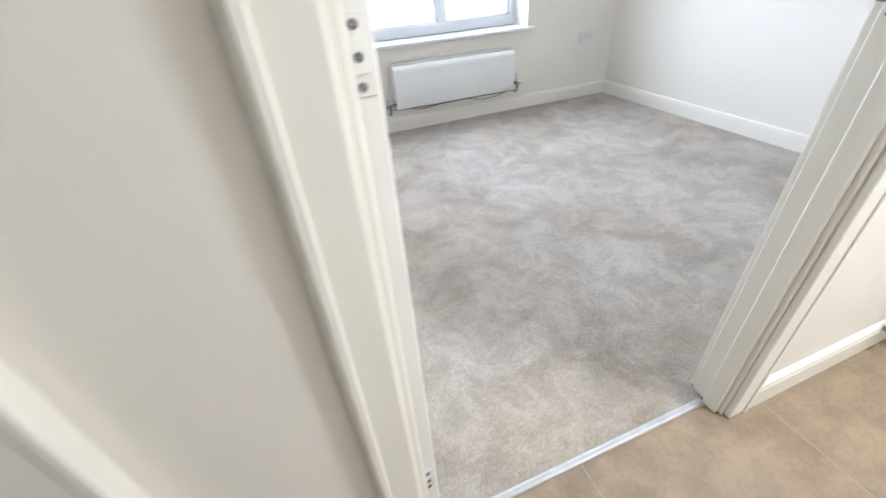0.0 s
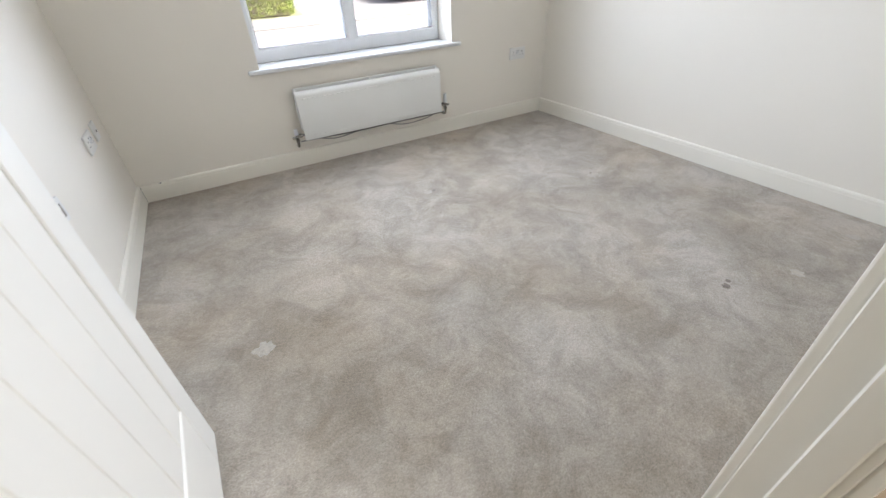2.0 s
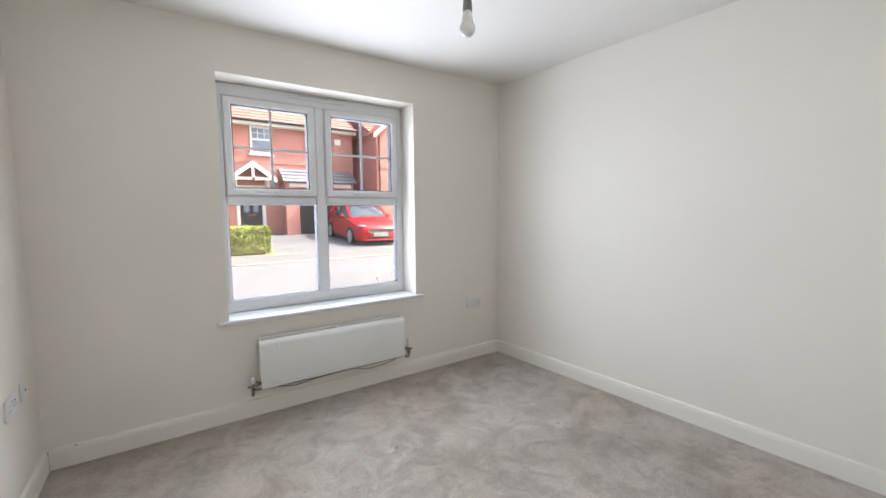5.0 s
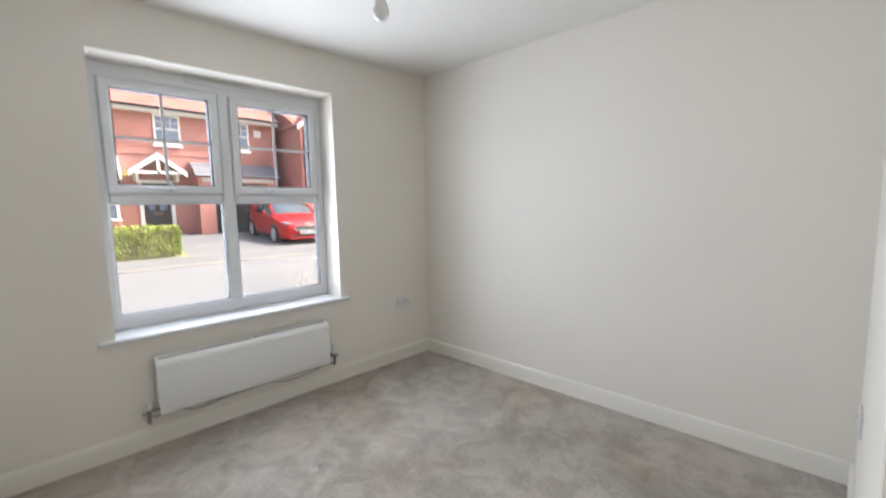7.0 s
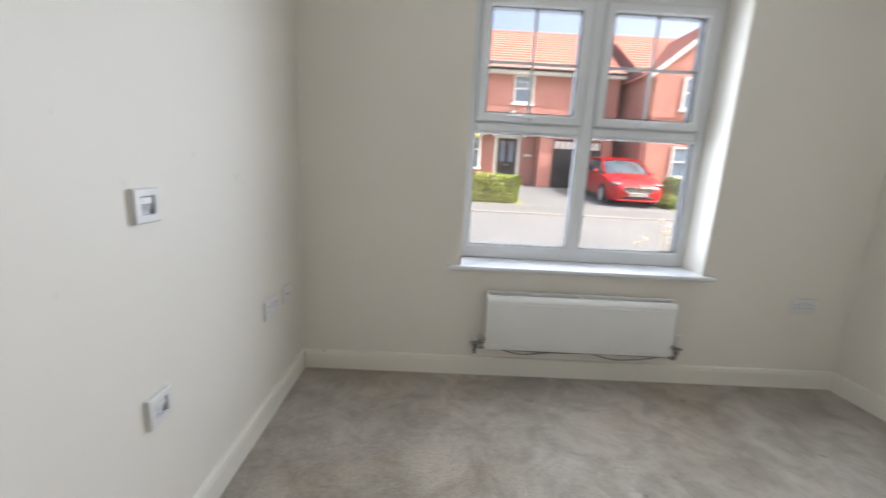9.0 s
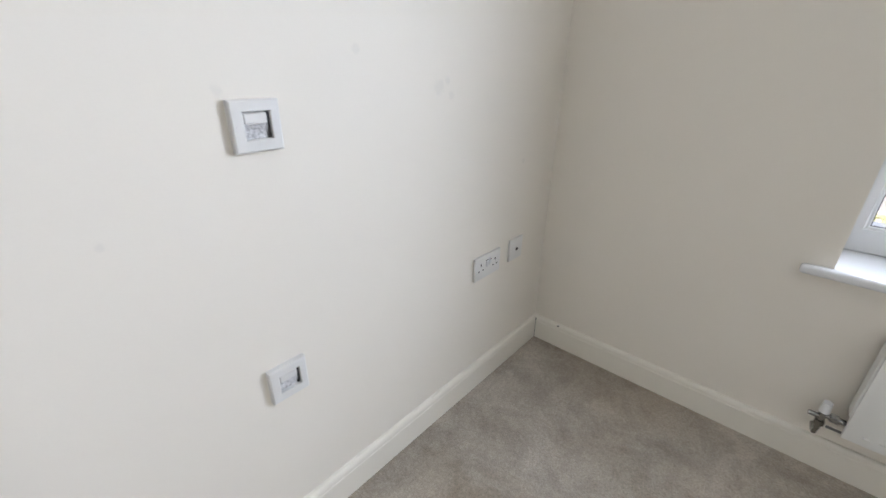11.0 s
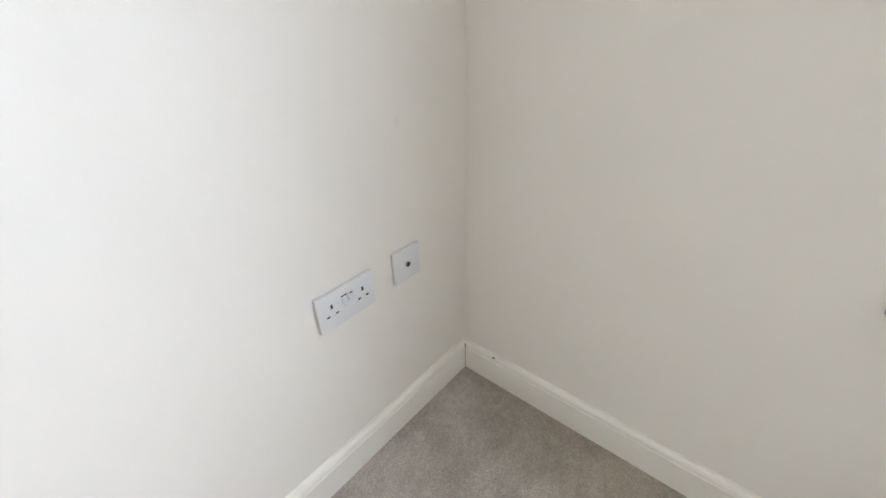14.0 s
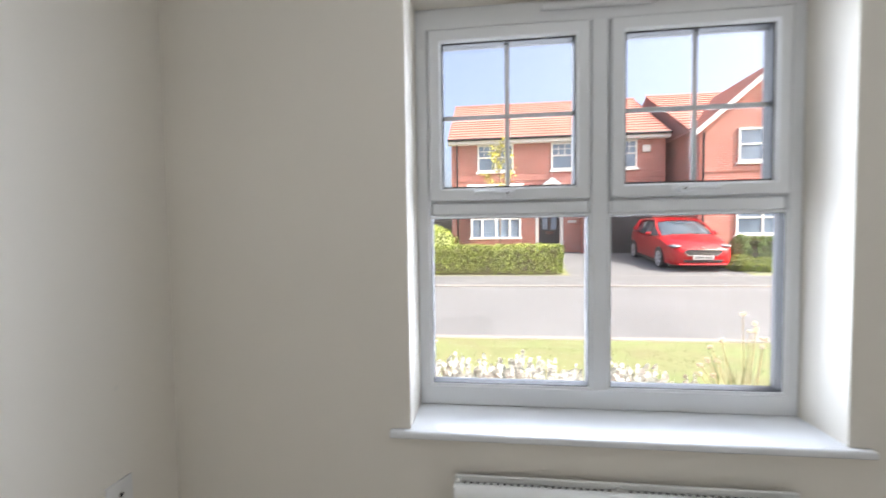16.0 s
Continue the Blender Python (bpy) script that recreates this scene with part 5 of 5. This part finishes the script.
def hatchback(m):
    c = thing("hatchback_car", (0, 0, 0), "glossy red five-door hatchback parked on the driveway", "car")
    st = [(0.00, 0.56, 0.27, 0.60, 0.01), (0.05, 0.68, 0.22, 0.66, 0.02), (0.16, 0.775, 0.19, 0.735, 0.035), (0.38, 0.835, 0.18, 0.83, 0.05), (0.66, 0.862, 0.18, 0.90, 0.055),
          (1.00, 0.867, 0.18, 0.955, 0.055), (1.30, 0.867, 0.18, 0.985, 0.04), (2.2, 0.867, 0.18, 0.965, 0.03), (3.1, 0.865, 0.18, 1.0, 0.03), (3.6, 0.845, 0.19, 1.03, 0.03), (3.92, 0.79, 0.24, 1.02, 0.02), (4.04, 0.66, 0.35, 0.93, 0.01)]
    body = part("body", loft([(s, body_half(w, a, b, k)) for s, w, a, b, k in st]), M_CAR, c, "glossy red bodywork", True)
    cab_ = [(1.10, 0.72, 0.96, 0.66, 0.985), (1.45, 0.80, 0.96, 0.66, 1.20), (1.85, 0.825, 0.96, 0.61, 1.385), (2.3, 0.83, 0.96, 0.60, 1.44), (2.9, 0.825, 0.98, 0.59, 1.43), (3.4, 0.80, 1.0, 0.57, 1.375), (3.75, 0.77, 1.02, 0.55, 1.25), (3.93, 0.73, 1.0, 0.60, 1.06)]
    part("glasshouse", loft([(s, cabin_half(*q)) for s, *q in cab_]), M_CARGLASS, c, "tinted windows", True)
    rf = bmesh.new()
    rows = []
    for s, wr, zr in ((1.80, 0.60, 1.37), (1.95, 0.605, 1.412), (2.3, 0.60, 1.446), (2.9, 0.59, 1.436), (3.4, 0.57, 1.382), (3.62, 0.56, 1.32)):
        rows.append([rf.verts.new((f * wr * 0.98, s, zr + 0.045 - 0.06 * abs(f) ** 3)) for f in (-1, -0.75, -0.4, 0, 0.4, 0.75, 1)])
    for a, b in zip(rows, rows[1:]):
        for k in range(6):
            rf.faces.new((a[k], a[k + 1], b[k + 1], b[k]))
    bmesh.ops.solidify(rf, geom=rf.faces[:], thickness=-0.03)
    part("roof", rf, M_CAR, c, smooth=True)
    for s in (-1, 1):
        part("windscreen_pillar", tube([(s * 0.745, 1.10, 0.975), (s * 0.735, 1.45, 1.19), (s * 0.64, 1.84, 1.385), (s * 0.59, 2.05, 1.43)], 0.032, 8), M_CAR, c, smooth=True)
        part("roof_rail", tube([(s * 0.59, 2.0, 1.425), (s * 0.595, 2.9, 1.425), (s * 0.575, 3.4, 1.37), (s * 0.62, 3.75, 1.23), (s * 0.72, 3.93, 1.04)], 0.034, 8), M_CAR, c, smooth=True)
        part("door_pillar", tube([(s * 0.845, 2.35, 0.98), (s * 0.72, 2.42, 1.27), (s * 0.62, 2.45, 1.42)], 0.024, 6), M_BODYBLK, c, smooth=True)
        part("rear_pillar", tube([(s * 0.83, 3.25, 1.0), (s * 0.73, 3.30, 1.22), (s * 0.60, 3.36, 1.38)], 0.075, 8), M_CAR, c, smooth=True)
        mr = part("door_mirror", ball((s * 0.955, 1.52, 1.02), 0.10, sc=(0.95, 0.5, 0.62)), M_CAR, c, smooth=True)
        part("mirror_arm", rod((s * 0.85, 1.50, 0.98), (s * 0.93, 1.52, 1.0), 0.025), M_BODYBLK, mr)
        part("headlight", ball((s * 0.640, 0.265, 0.740), 0.1, sc=(1.66, 2.25, 0.52), u=20, v=12), M_LENS, c, "clear headlight", True)
        part("fog_light", ball((s * 0.635, 0.095, 0.42), 0.05, sc=(1.15, 0.9, 1.35)), M_LENS, c, "fog light", True)
        part("side_sill", box(min(s * 0.80, s * 0.868), max(s * 0.80, s * 0.868), 1.15, 2.98, 0.17, 0.26, 0.02), M_BODYBLK, c)
        part("door_handle", box(min(s * 0.862, s * 0.885), max(s * 0.862, s * 0.885), 2.10, 2.27, 0.86, 0.89, 0.008), M_CAR, c)
        part("window_line", tube([(s * 0.86, 1.25, 0.985), (s * 0.862, 2.2, 0.985), (s * 0.855, 3.1, 1.02), (s * 0.84, 3.35, 1.05)], 0.012, 6), M_BODYBLK, c)
        for y in (0.83, 3.32):
            part("wheel_arch", rod((s * 0.70, y, 0.345), (s * 0.8705, y, 0.330), 0.340, seg=32), M_BODYBLK, c, "dark wheel arch")
            wh = part("wheel", rod((s * 0.69, y, 0.310), (s * 0.882, y, 0.310), 0.310, seg=32), M_TYRE, c, "black tyre", True)
            part("rim", rod((s * 0.86, y, 0.310), (s * 0.886, y, 0.310), 0.215, seg=28), M_BODYBLK, wh)
            sp = bmesh.new()
            for k in range(7):
                a = k * 2 * math.pi / 7
                rod((s * 0.889, y + 0.03 * math.cos(a), 0.310 + 0.03 * math.sin(a)), (s * 0.889, y + 0.205 * math.cos(a), 0.310 + 0.205 * math.sin(a)), 0.022, 0.026, 6, sp)
            part("spokes", sp, M_ALLOY, wh, "silver alloy spokes")
            part("rim_ring", tube([(s * 0.888, y + 0.212 * math.cos(q * math.pi / 12), 0.310 + 0.212 * math.sin(q * math.pi / 12)) for q in range(25)], 0.014, 6), M_ALLOY, wh, smooth=True)
    gl = bmesh.new()
    prism([(-0.47, 0.60), (-0.40, 0.645), (0.40, 0.645), (0.47, 0.60), (0.36, 0.500), (-0.36, 0.500)], "y", -0.022, 0.10, gl)
    grl = part("grille", gl, M_BODYBLK, c, "dark front grille")
    for k in range(5):
        z = 0.520 + k * 0.025
        w = 0.37 + 0.08 * (z - 0.5) / 0.12
        part("grille_bar", box(-w, w, -0.030, -0.018, z - 0.0022, z + 0.0022, 0.001), M_STEEL, grl)
    part("grille_rim", tube([(-0.485, -0.02, 0.60), (-0.40, -0.03, 0.655), (0.40, -0.03, 0.655), (0.485, -0.02, 0.60), (0.37, -0.03, 0.492), (-0.37, -0.03, 0.492), (-0.485, -0.02, 0.60)], 0.011, 6), M_CHROME, grl, "chrome grille surround", True)
    part("lower_intake", box(-0.50, 0.50, -0.015, 0.08, 0.285, 0.375, 0.02), M_BODYBLK, c)
    part("bumper_lip", box(-0.62, 0.62, -0.035, 0.10, 0.225, 0.265, 0.015), M_CAR, c)
    pl = part("number_plate", box(-0.26, 0.26, -0.045, -0.030, 0.382, 0.493, 0.004), M_PLATEW, c, "white number plate with dark marks")
    for k in range(7):
        x = -0.205 + k * 0.062 + (0.03 if k > 3 else 0)
        part("plate_mark", box(x - 0.018, x + 0.018, -0.0475, -0.044, 0.402, 0.474), M_BODYBLK, pl)
    part("badge", ball((0, 0.06, 0.70), 0.05, sc=(1.3, 0.5, 0.5)), M_CHROME, c, "oval badge", True)
    part("wiper", tube([(-0.45, 1.12, 1.03), (0.1, 1.16, 1.055)], 0.010, 6), M_BODYBLK, c)
    part("wiper", tube([(0.05, 1.10, 1.04), (0.52, 1.16, 1.04)], 0.010, 6), M_BODYBLK, c)
    c.matrix_basis = m
    return c


hatchback(pose(7.0, 10.62, 0.062, 3.4, 0, -3))
